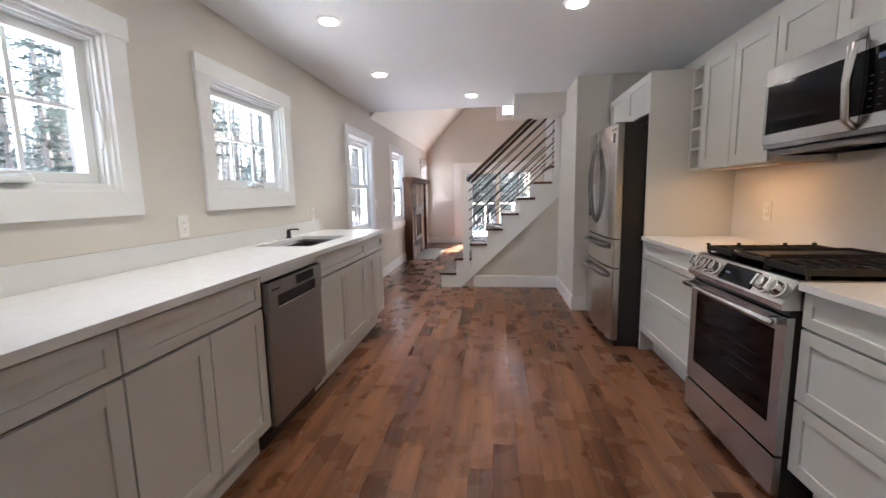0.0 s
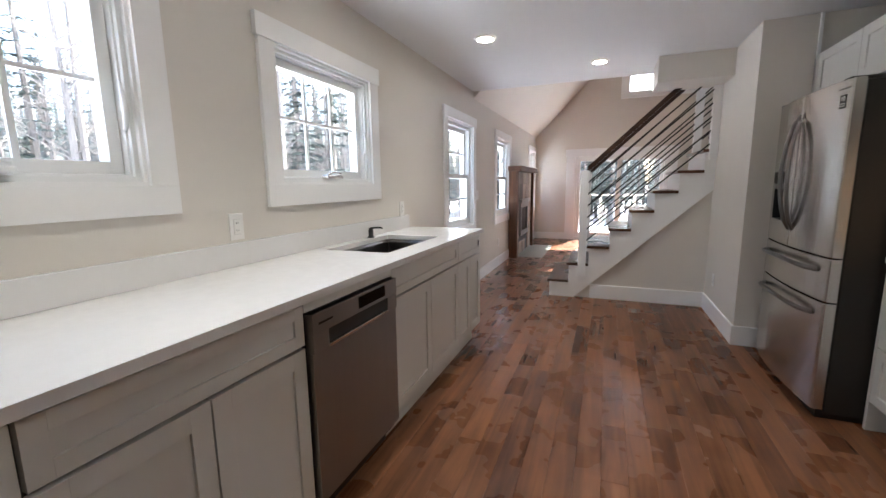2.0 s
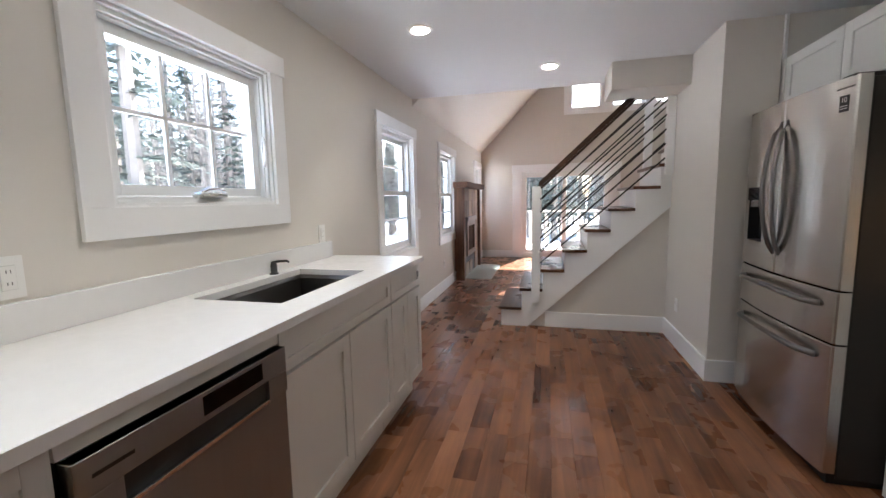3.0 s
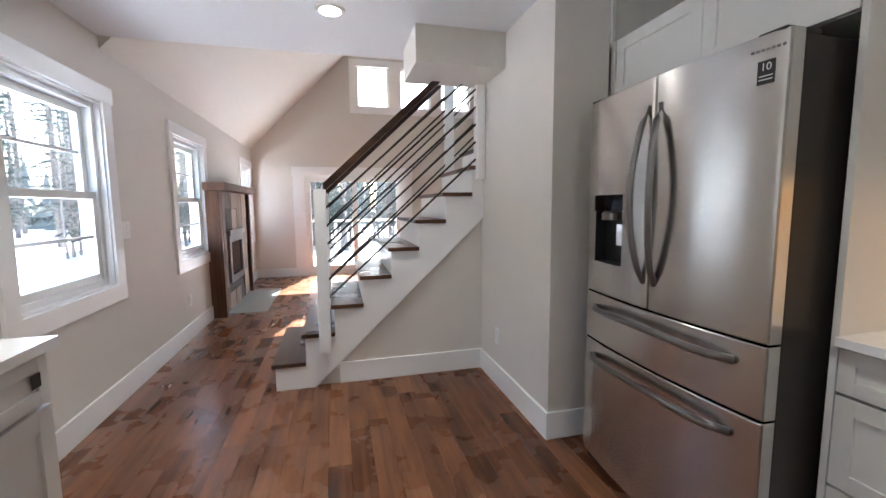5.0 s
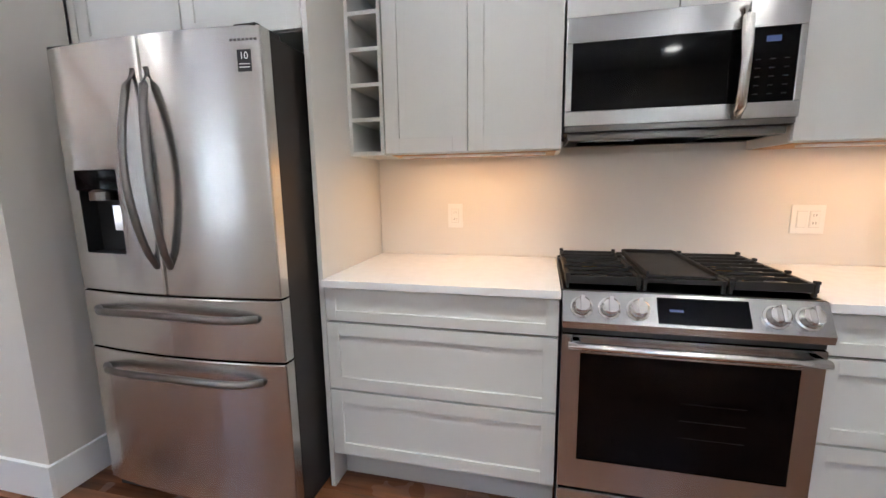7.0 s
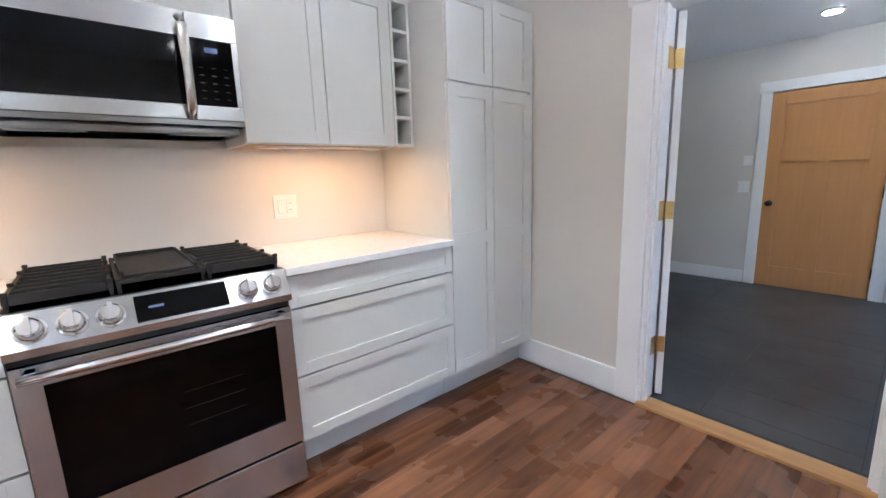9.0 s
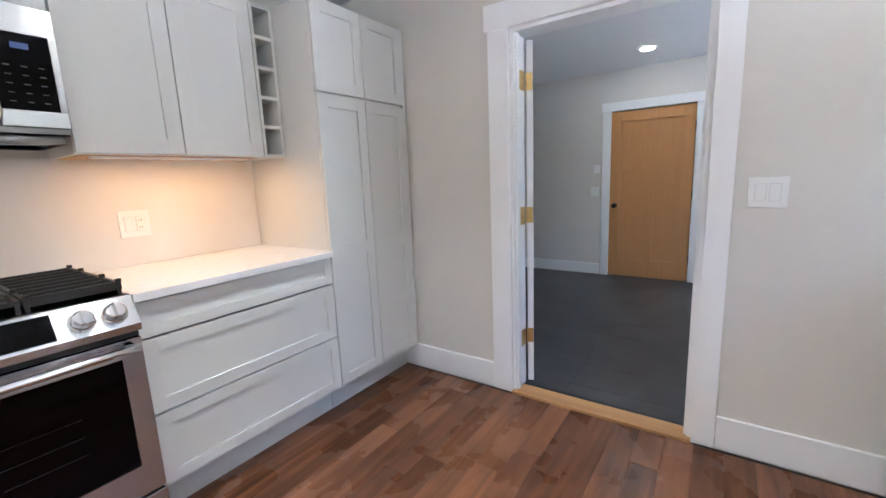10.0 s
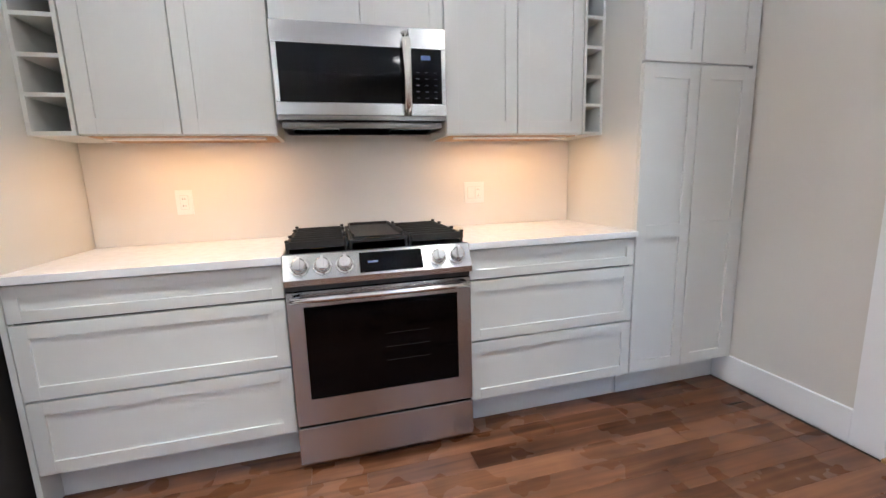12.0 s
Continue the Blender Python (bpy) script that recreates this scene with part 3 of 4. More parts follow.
def base_cab(s, x, xw, y0, y1, fronts, label, group, toe_x, zb=0.13, zt=0.880):
    """A base unit against xw with its front plane x."""
    o = thing("base_cabinet", label, "cabinet", group, (x, (y0 + y1) / 2, 0))
    w = (y1 - y0) / 2
    bx = -s * 0.032
    # bodies behind the fronts are near-black to put shade in the gaps
    if "sink" in label:
        part("side_panel", boxes((bx, xw - x, -w + 0.001, -w + 0.019, zb, zt)), M_CAB, o)
        part("side_panel", boxes((bx, xw - x, w - 0.019, w - 0.001, zb, zt)), M_CAB, o)
        part("body", boxes((bx, xw - x, -w + 0.0195, w - 0.0195, zb, 0.60)), M_GAPSHADE, o)
        part("face_rail", boxes((bx, bx - s * 0.02, -w + 0.0195, w - 0.0195, 0.6005, zt)), M_GAPSHADE, o)
    else:
        part("body", boxes((bx, xw - x, -w + 0.001, w - 0.001, zb, zt)), M_CAB if "end" in label else M_GAPSHADE, o)
    part("toe_kick", boxes((toe_x - x, xw - x, -w + 0.001, w - 0.001, 0.0, zb)), M_CAB, o)
    for nm, a, b, c, d, r in fronts:
        front(nm, o, s, 0, a - (y0 + y1) / 2, b - (y0 + y1) / 2, c, d, r)
    return o


XFL, XFR = -1.068, 1.172
GL, GR = "base cabinets under the long counter", "drawer units beside the range"
LAB = "light grey shaker base cabinet with drawer front and two doors"


def left_unit(y0, y1, split, lab=LAB):
    return base_cab(1, XFL, XL + 0.002, y0, y1, [("drawer_front", y0, y1, 0.752, 0.897, 0.042), ("cabinet_door", y0, split, 0.150, 0.746, 0.058), ("cabinet_door", split, y1, 0.150, 0.746, 0.058)], lab, GL, XFL - 0.075, 0.145, 0.902)


left_unit(0.345, 1.105, 0.725)
left_unit(1.108, 1.845, 1.478)
left_unit(2.462, 3.425, 2.935, "light grey shaker sink cabinet with two doors")
o = left_unit(3.428, 3.955, 3.69, "narrow light grey shaker end cabinet of the run")
part("sticker", boxes((0.0005, 0.002, 0.19, 0.225, 0.81, 0.85)), M_GREYSIDE, o, "small dark square sticker")
struct("trim_dishwasher", boxes((XFL - 0.02, XFL, 1.847, 2.460, 0.866, 0.900)), M_CAB, "light grey filler strip above the dishwasher", "trim")


def right_unit(y0, y1):
    r = 0.05
    return base_cab(-1, XFR, XR - 0.002, y0, y1, [("drawer_front", y0, y1, 0.742, 0.879, 0.042), ("drawer_front", y0, y1, 0.452, 0.738, r), ("drawer_front", y0, y1, 0.158, 0.448, r)],
                    "light grey shaker unit with three wide drawers", GR, 1.275, 0.155)


right_unit(0.862, 1.732)
right_unit(2.501, 3.400)

# pantry
o = thing("pantry_cabinet", "tall light grey shaker pantry cabinet with four doors", "cabinet", at=(XFR, 0.52, 0))
part("body", boxes((0.021, XR - 0.002 - XFR, -0.328, 0.339, 0.155, 2.135)), M_CAB, o)
part("toe_kick", boxes((0.10, XR - 0.002 - XFR, -0.328, 0.339, 0.0, 0.155)), M_CAB, o)
part("filler", boxes((0.002, 0.021, -0.333, -0.31, 0.155, 2.135)), M_CAB, o)
for a, b in ((-0.31, 0.014), (0.014, 0.339)):
    front("cabinet_door", o, -1, 0, a, b, 0.158, 1.692, 0.058, mids=(0.90,))
    front("cabinet_door", o, -1, 0, a, b, 1.702, 2.135, 0.058)

# wall cabinets
XU = 1.462
UZ, UT = 1.402, 2.135


def upper(y0, y1, z0, z1, split, label):
    o = thing("wall_cabinet", label, "cabinet", "wall cabinets", (XU, (y0 + y1) / 2, z0))
    c = (y0 + y1) / 2
    part("body", boxes((0.021, XR - 0.002 - XU, y0 - c + 0.001, y1 - c - 0.001, 0, z1 - z0)), M_CAB, o)
    if z0 < 1.5:
        part("underside", boxes((0.03, XR - 0.02 - XU, y0 - c + 0.02, y1 - c - 0.02, -0.003, -0.0003)), M_OAK, o, "bare wood underside")
    for a, b in ((y0, split), (split, y1)):
        front("cabinet_door", o, -1, 0, a - c, b - c, 0.002, z1 - z0, 0.062)
    return o


upper(0.985, 1.732, UZ, UT, 1.358, "light grey shaker wall cabinet with two doors")
upper(2.501, 3.235, UZ, UT, 2.872, "light grey shaker wall cabinet with two doors")
upper(1.736, 2.497, 1.872, UT, 2.116, "short light grey wall cabinet over the microwave")


def cubby(y0, y1, n, group="open cubby columns"):
    o = thing("cubby_shelf", "narrow open light grey cubby column, empty", "shelf", group, (XU, (y0 + y1) / 2, UZ))
    w, d, h, t = (y1 - y0) / 2, XR - 0.002 - XU, UT - UZ, 0.016
    part("side_panel", boxes((0, d, -w + 0.001, -w + t, 0, h), bev=0.001), M_CAB, o)
    part("side_panel", boxes((0, d, w - t, w - 0.001, 0, h), bev=0.001), M_CAB, o)
    # back panel in a darker grey than the sides and shelves
    part("back_panel", boxes((d - 0.01, d, -w + t, w - t, 0, h)), M_CUBBYBACK, o)
    for i in range(n + 1):
        z = i * (h - t) / n
        part("shelf", boxes((0.001, d - 0.01, -w + t, w - t, z, z + t), bev=0.001), M_CAB, o)


cubby(0.862, 0.983, 5)
cubby(3.238, 3.400, 5)

# refrigerator surround
struct("trim_end_panel", boxes((XFR, XR - 0.002, 3.401, 3.421, 0, 2.135), bev=0.0015), M_CAB, "light grey tall end panel of the refrigerator bay", "panel")
o = thing("bridge_cabinet", "light grey shaker cabinet above the refrigerator", "cabinet", at=(XFR, 3.96, 1.835))
part("body", boxes((0.021, XR - 0.002 - XFR, -0.537, 0.50, 0, 0.30)), M_CAB, o)
part("filler", boxes((0.0, 0.021, 0.502, 0.556, -0.0, 0.30)), M_CAB, o)
front("cabinet_door", o, -1, 0, -0.537, -0.018, 0.0, 0.30, 0.058)
front("cabinet_door", o, -1, 0, -0.018, 0.50, 0.0, 0.30, 0.058)
struct("trim_bay", boxes((XFR + 0.0, XFR + 0.018, 4.495, 4.516, 0.147, CEIL - 0.001), bev=0.002), M_TRIM, "white trim strip beside the refrigerator bay", "trim")

# worktops
def worktop(name, rows, label):
    return tagged(part(name, boxes(*rows, bev=0.003), M_QUARTZ), label, "worktop")


LT = 0.936                                # top of the long worktop
SK = (-1.60, -1.20, 2.67, 3.39)
bm = boxes((XL + 0.0015, -1.045, 0.345, SK[2], LT - 0.030, LT), (XL + 0.0015, -1.045, SK[3], 3.975, LT - 0.030, LT), (XL + 0.0015, SK[0], SK[2], SK[3], LT - 0.030, LT), (SK[1], -1.045, SK[2], SK[3], LT - 0.030, LT))
bmesh.ops.remove_doubles(bm, verts=bm.verts, dist=1e-5)
counter = tagged(part("worktop", bm, M_QUARTZ), "long white quartz worktop with an undermount sink cut-out", "worktop")
part("backsplash", boxes((XL + 0.001, XL + 0.021, 0.345, 3.90, LT + 0.001, LT + 0.108), bev=0.002), M_QUARTZ, counter)
worktop("worktop", [(1.150, XR - 0.001, 0.861, 1.734, 0.884, 0.914)], "white quartz worktop beside the range")
worktop("worktop", [(1.150, XR - 0.001, 2.499, 3.398, 0.884, 0.914)], "white quartz worktop beside the range")
struct("wall_backsplash", boxes((XR - 0.012, XR - 0.0005, 0.862, 3.398, 0.915, UZ - 0.001)), mat("splash_slab", (0.74, 0.70, 0.64), 0.3, vary=0.02, scale=3), "plain off-white slab backsplash behind the range", "backsplash")

# sink
o = thing("sink", "undermount steel kitchen sink", "sink", at=(-1.40, 3.03, LT - 0.030))
bm = bmesh.new()
a, b, dp = 0.205, 0.365, 0.215
rings = []
for x, y, z in ((a, b, -0.001), (a - 0.008, b - 0.008, -0.02), (a - 0.014, b - 0.014, -dp + 0.03), (a - 0.045, b - 0.045, -dp)):
    rings.append([bm.verts.new((i * x, j * y, z)) for i, j in ((1, 1), (-1, 1), (-1, -1), (1, -1))])
for r, s in zip(rings, rings[1:]):
    for k in range(4):
        bm.faces.new((r[k], r[(k + 1) % 4], s[(k + 1) % 4], s[k]))
bm.faces.new(rings[-1])
part("bowl", bm, M_STEEL_D, o)
part("drain", lathe(bmesh.new(), [(0.055, 0), (0.055, 0.003), (0.04, 0.004), (0.02, 0.001)], pose(0, 0, -dp)), M_CHROME, o)
o = thing("soap_dispenser", "black soap pump standing on the white worktop", "soap pump", at=(-1.638, 3.22, LT))
part("pump_body", lathe(bmesh.new(), [(0.024, 0), (0.024, 0.006), (0.017, 0.008), (0.017, 0.05), (0.014, 0.055), (0.014, 0.066)], pose(0, 0, 0)), M_BLACK, o, smooth=True)
part("spout", tube(bmesh.new(), [(-0.004, 0.0, 0.062), (0.03, 0.004, 0.068), (0.075, 0.01, 0.070), (0.085, 0.011, 0.062)], [0.008, 0.007, 0.006, 0.005]), M_BLACK, o, smooth=True)


# ---- dishwasher ----
o = thing("dishwasher", "stainless steel dishwasher with pocket handle", "dishwasher", at=(-1.045, 2.153, 0))
part("body", boxes((-0.60, -0.03, -0.298, 0.298, 0.10, 0.860)), M_BLACK, o)
part("toe_panel", boxes((-0.6, -0.08, -0.298, 0.298, 0.012, 0.10)), M_BLACK, o)
part("door", boxes((-0.03, 0.0, -0.300, 0.300, 0.14, 0.717), bev=0.004), M_DWSTEEL, o)
bm = boxes((-0.03, 0.006, -0.300, 0.300, 0.785, 0.860), (-0.03, 0.006, -0.300, -0.215, 0.718, 0.785), (-0.03, 0.006, 0.215, 0.300, 0.718, 0.785), bev=0.003)
p = part("control_panel", bm, M_DWSTEEL, o)
part("pocket_handle", boxes((-0.028, -0.008, -0.215, 0.215, 0.718, 0.785)), M_BLACK, p, "dark recessed pocket")
bm = bmesh.new()
box(bm, -0.006, 0.0065, -0.214, 0.214, 0.717, 0.729, 0.003)
part("handle_lip", bm, M_CHROME, p)
part("display", boxes((0.0062, 0.0075, -0.02, 0.19, 0.801, 0.849)), M_BLACKGL, p, "black glass display strip")
part("logo_bar", boxes((0.0062, 0.0068, -0.27, -0.19, 0.817, 0.825)), M_GREYSIDE, p)

# ---- range ----
RY0, RY1 = 1.738, 2.495
RC = (RY0 + RY1) / 2
o = thing("gas_range", "stainless steel slide-in gas range with black grates", "range", at=(1.135, RC, 0))
W = (RY1 - RY0) / 2
part("body", boxes((0.02, 0.63, -W + 0.002, W - 0.002, 0.03, 0.905)), M_GREYSIDE, o)
for a in (-W + 0.04, W - 0.04):
    for b in (0.06, 0.58):
        part("foot", lathe(bmesh.new(), [(0.018, 0), (0.018, 0.03)], pose(b, a, 0), 10), M_BLACK, o)
part("warming_drawer", boxes((-0.012, 0.02, -W, W, 0.032, 0.196), bev=0.005), M_STEEL_H, o)
d = part("oven_door", holed_wall("x", -0.008, 0.028, -W + 0.001, W - 0.001, 0.206, 0.772, [(-W + 0.062, W - 0.062, 0.317, 0.710)]), M_STEEL_H, o)
part("oven_window", boxes((-0.004, 0.018, -W + 0.0625, W - 0.0625, 0.318, 0.7095)), M_BLACKGL, d, "black oven glass")
for z in (0.50, 0.56, 0.44):
    part("rack_line", boxes((-0.0046, -0.0041, -0.19, 0.0, z, z + 0.0015)), M_KEY, d)
bm = bmesh.new()
tube(bm, [(-0.055, -W + 0.02, 0.752), (-0.058, -0.2, 0.752), (-0.06, 0, 0.752), (-0.058, 0.2, 0.752), (-0.055, W - 0.02, 0.752)], 0.016, 12, 0.8)
h = part("door_handle", bm, M_CHROME, d, smooth=True)
part("handle_mount", boxes((-0.05, -0.006, -W + 0.03, -W + 0.06, 0.738, 0.766), bev=0.004), M_STEEL_H, h)
part("handle_mount", boxes((-0.05, -0.006, W - 0.06, W - 0.03, 0.738, 0.766), bev=0.004), M_STEEL_H, h)
part("vent_gap", boxes((0.0, 0.02, -W + 0.002, W - 0.002, 0.776, 0.800)), M_BLACK, o)
bm = prism(bmesh.new(), [(-0.030, 0.802), (-0.034, 0.826), (0.022, 0.916), (0.05, 0.916), (0.05, 0.802)], -W, W)
cp = part("control_panel", bm, M_STEEL_H, o)
tilt = math.degrees(math.atan2(0.056, 0.09))
def on_panel(y, f, out=0.0):
    c = Vector((-0.034 + 0.056 * f, y, 0.826 + 0.09 * f))
    n = Vector((-0.09, 0, 0.056)).normalized()
    return c + n * out, n
for y in (0.318, 0.232, 0.146, -0.235, -0.318):
    c, n = on_panel(y, 0.48, 0.0)
    m = Matrix.Translation(c) @ n.to_track_quat("Z", "Y").to_matrix().to_4x4()
    k = part("knob", lathe(bmesh.new(), [(0.036, 0.0), (0.036, 0.005), (0.030, 0.008), (0.027, 0.034), (0.022, 0.038)], m, 24), M_CHROME, cp, smooth=False)
    bm = boxes((-0.0065, 0.0065, -0.026, 0.026, 0.034, 0.054), bev=0.003)
    bm.transform(m @ pose(0, 0, 0))
    part("knob_grip", bm, M_CHROME, k)
c, n = on_panel(-0.04, 0.5, 0.001)
m = Matrix.Translation(c) @ n.to_track_quat("Z", "Y").to_matrix().to_4x4()
mi = m.to_3x3()
ax = "x" if abs((mi @ Vector((1, 0, 0))).y) > 0.5 else "y"
def slab(hw, hh, dy, t0, t1, dv=0.0):
    r = (dy - hw, dy + hw, dv - hh, dv + hh, t0, t1) if ax == "x" else (dv - hh, dv + hh, dy - hw, dy + hw, t0, t1)
    bm = boxes(r)
    bm.transform(m)
    return bm
part("display", slab(0.128, 0.042, 0, 0, 0.003), M_BLACKGL, cp, "black glass touch display")
part("display_digits", slab(0.02, 0.004, 0.075 if ax == "y" else -0.075, 0.0032, 0.0036), M_LED, cp)
part("cooktop", boxes((0.03, 0.60, -W, W, 0.905, 0.918), bev=0.004), M_STEEL_D, o)
part("rear_trim", boxes((0.60, 0.655, -W, W, 0.905, 0.925), bev=0.004), M_STEEL_H, o)
for y, x, r in ((0.25, 0.18, 0.05), (0.25, 0.44, 0.04), (-0.25, 0.18, 0.045), (-0.25, 0.44, 0.05), (0.0, 0.31, 0.05)):
    b = part("burner", lathe(bmesh.new(), [(r * 0.8, 0), (r * 0.8, 0.008), (r * 0.7, 0.010), (r * 0.7, 0.018)], pose(x, y, 0.918)), M_BRASS, o, "brass burner ring", smooth=False)
    part("burner_cap", lathe(bmesh.new(), [(r * 0.6, 0.0), (r * 0.64, 0.004), (r * 0.6, 0.009), (r * 0.3, 0.010)], pose(x, y, 0.936)), M_IRON, b)
for y0, y1 in ((0.128, 0.368), (-0.368, -0.128)):
    bm = bmesh.new()
    for y in (y0, y1 - 0.014):
        box(bm, 0.05, 0.585, y, y + 0.014, 0.934, 0.960, 0.003)
    for i in range(8):
        x = 0.05 + i * 0.0744
        box(bm, x, x + 0.010, y0 + 0.0145, y1 - 0.0145, 0.934 if i in (0, 7) else 0.951, 0.963, 0.003)
    for x in (0.046, 0.20, 0.43, 0.573):
        for y in (y0 - 0.001, y1 - 0.015):
            box(bm, x, x + 0.016, y, y + 0.016, 0.9605, 0.972, 0.004)
    for x in (0.055, 0.57):
        for y in (y0 + 0.002, y1 - 0.012):
            box(bm, x, x + 0.012, y, y + 0.010, 0.918, 0.944)
    part("grate", bm, M_IRON, o)
bm = bmesh.new()
box(bm, 0.05, 0.585, -0.122, -0.108, 0.944, 0.960, 0.003)
box(bm, 0.05, 0.585, 0.108, 0.122, 0.944, 0.960, 0.003)
for x in (0.05, 0.571):
    box(bm, x, x + 0.014, -0.1075, 0.1075, 0.946, 0.960, 0.003)
for x in (0.055, 0.57):
    for y in (-0.12, 0.11):
        box(bm, x, x + 0.012, y, y + 0.010, 0.918, 0.944)
part("grate", bm, M_IRON, o)
bm = boxes((0.085, 0.55, -0.1, 0.1, 0.958, 0.966), (0.085, 0.55, -0.106, -0.098, 0.958, 0.978), (0.085, 0.55, 0.098, 0.106, 0.958, 0.978), (0.545, 0.553, -0.098, 0.098, 0.958, 0.98), bev=0.002)
part("griddle", bm, M_IRON, o, "flat cast-iron griddle plate")

# ---- microwave ----
o = thing("microwave", "stainless over-the-range microwave with black glass door", "microwave", at=(1.425, RC, 1.462))
H = 0.403
part("body", boxes((0.03, 0.368, -W + 0.001, W - 0.001, 0.0, H)), M_GREYSIDE, o)
d = part("door", boxes((0.0, 0.03, -0.205, W, 0.315, H), (0.0, 0.03, -0.205, W, 0.022, 0.075), (0.0, 0.03, W - 0.022, W, 0.0755, 0.3145), bev=0.003), M_STEEL_H, o)
part("door_glass", boxes((0.002, 0.029, -0.205, W - 0.0225, 0.0755, 0.3145)), M_BLACKGL, d, "black glass with fine screen")
bm = bmesh.new()
tube(bm, [(0.0, -0.190, 0.375), (-0.035, -0.190, 0.345), (-0.045, -0.190, 0.20), (-0.035, -0.190, 0.06), (0.0, -0.190, 0.03)], 0.018, 12, 0.8)
part("door_handle", bm, M_STEEL_V, d, smooth=True)
p = part("control_panel", boxes((0.0, 0.03, -W, -0.208, 0.315, H), (0.0, 0.03, -W, -0.208, 0.022, 0.075), (0.0, 0.03, -W, -W + 0.022, 0.0755, 0.3145), bev=0.003), M_STEEL_H, o)
part("keypad", boxes((0.002, 0.029, -W + 0.0225, -0.208, 0.0755, 0.3145)), M_BLACKGL, p, "black keypad")
part("display_digits", boxes((0.0005, 0.0018, -0.305, -0.262, 0.268, 0.286)), M_LED, p, "blue clock digits")
for i in range(5):
    for j in range(3):
        part("key_mark", boxes((0.0008, 0.0018, -0.335 + j * 0.042, -0.320 + j * 0.042, 0.10 + i * 0.028, 0.103 + i * 0.028)), M_KEY, p)
part("lower_vent", boxes((0.008, 0.03, -W + 0.004, W - 0.004, 0.002, 0.021)), M_STEEL_D, o)
u = part("underside", boxes((0.03, 0.34, -W + 0.015, W - 0.015, -0.030, -0.0005), bev=0.01), M_STEEL_D, o)
part("filter", boxes((0.06, 0.20, 0.12, 0.32, -0.034, -0.0305)), M_STEEL_H, u)
part("filter", boxes((0.06, 0.20, -0.32, -0.12, -0.034, -0.0305)), M_STEEL_H, u)

# ---- refrigerator ----
o = thing("refrigerator", "stainless steel French-door refrigerator with ice dispenser", "refrigerator", at=(0.925, 3.892, 0))
FH = 0.447


def bulge(y, b=0.032):
    return b * (y / FH) ** 2


def curved_door(y0, y1, z0, z1, hole=None, depth=0.085):
    bm = bmesh.new()
    ys = [y0 + (y1 - y0) * i / 10 for i in range(11)]
    zs = [z0, z1]
    if hole:
        ys = sorted(set(ys) | {hole[0], hole[1]})
        zs = [z0, hole[2], hole[3], z1]
    e = 0.010
    ys = sorted({y0 + 0.003, y0 + e, *[y for y in ys if y0 + e < y < y1 - e], y1 - e, y1 - 0.003} | {y0, y1})
    zz = [z0, z0 + 0.004, *zs[1:-1], z1 - 0.004, z1]
    def px(y, z):
        d = min(y - y0, y1 - y)
        r = e - math.sqrt(max(0, e * e - (e - min(d, e)) ** 2))
        dz = min(z - z0, z1 - z)
        return bulge(y) + r + max(0, 0.004 - dz) * 0.8
    g = [[bm.verts.new((px(y, z), y, z)) for y in ys] for z in zz]
    back = [[bm.verts.new((depth, y, z)) for y in (y0, y1)] for z in (z0, z1)]
    for i in range(len(zz) - 1):
        for j in range(len(ys) - 1):
            if hole and hole[0] - 1e-6 <= ys[j] < hole[1] - 1e-6 and abs(zz[i] - hole[2]) < 1e-6:
                continue
            bm.faces.new((g[i][j], g[i + 1][j], g[i + 1][j + 1], g[i][j + 1]))
    bm.faces.new([*g[0], back[0][1], back[0][0]])
    bm.faces.new([*g[-1], back[1][1], back[1][0]])
    bm.faces.new([*[g[i][0] for i in range(len(zz))], back[1][0], back[0][0]])
    bm.faces.new([*[g[i][-1] for i in range(len(zz))], back[1][1], back[0][1]])
    bm.faces.new((back[0][0], back[0][1], back[1][1], back[1][0]))
    return bm


part("body", boxes((0.093, 0.84, -FH + 0.004, FH - 0.004, 0.03, 1.765), bev=0.004), M_GREYSIDE, o)
part("base_grille", boxes((0.06, 0.6, -FH + 0.01, FH - 0.01, 0.004, 0.06)), M_BLACK, o)
for a in (-FH + 0.05, FH - 0.05):
    part("hinge_cover", boxes((0.03, 0.16, a - 0.04, a + 0.04, 1.767, 1.785), bev=0.005), M_GREYSIDE, o)
HOLE = (0.165, 0.375, 1.035, 1.345)
dl = part("door", curved_door(0.002, FH, 0.888, 1.778, HOLE), M_STEEL_V, o, "steel door with dark dispenser recess")
dr = part("door", curved_door(-FH, -0.002, 0.888, 1.778), M_STEEL_V, o)
dm = part("drawer", curved_door(-FH, FH, 0.652, 0.880), M_STEEL_V, o)
db = part("drawer", curved_door(-FH, FH, 0.055, 0.644), M_STEEL_V, o)
bm = bmesh.new()
a, b, c, d = HOLE
f0, bk = 0.006, 0.082
v = [[bm.verts.new((bulge(y) + 0.001 if k == 0 else bk, y, z)) for y, z in ((a, c), (b, c), (b, d), (a, d))] for k in (0, 1)]
for k in range(4):
    bm.faces.new((v[0][k], v[0][(k + 1) % 4], v[1][(k + 1) % 4], v[1][k]))
bm.faces.new(v[1])
part("dispenser_recess", bm, M_BLACK, dl, "black dispenser recess")
part("dispenser_panel", boxes((bulge(0.3) - 0.002, 0.08, a + 0.001, b - 0.001, d - 0.075, d - 0.001), bev=0.004), M_BLACKGL, dl, "black glass panel")
part("dispenser_spout", lathe(bmesh.new(), [(0.045, 0), (0.045, 0.03), (0.03, 0.04)], pose(0.035, 0.27, d - 0.112), 20), M_STEEL_D, dl, smooth=False)
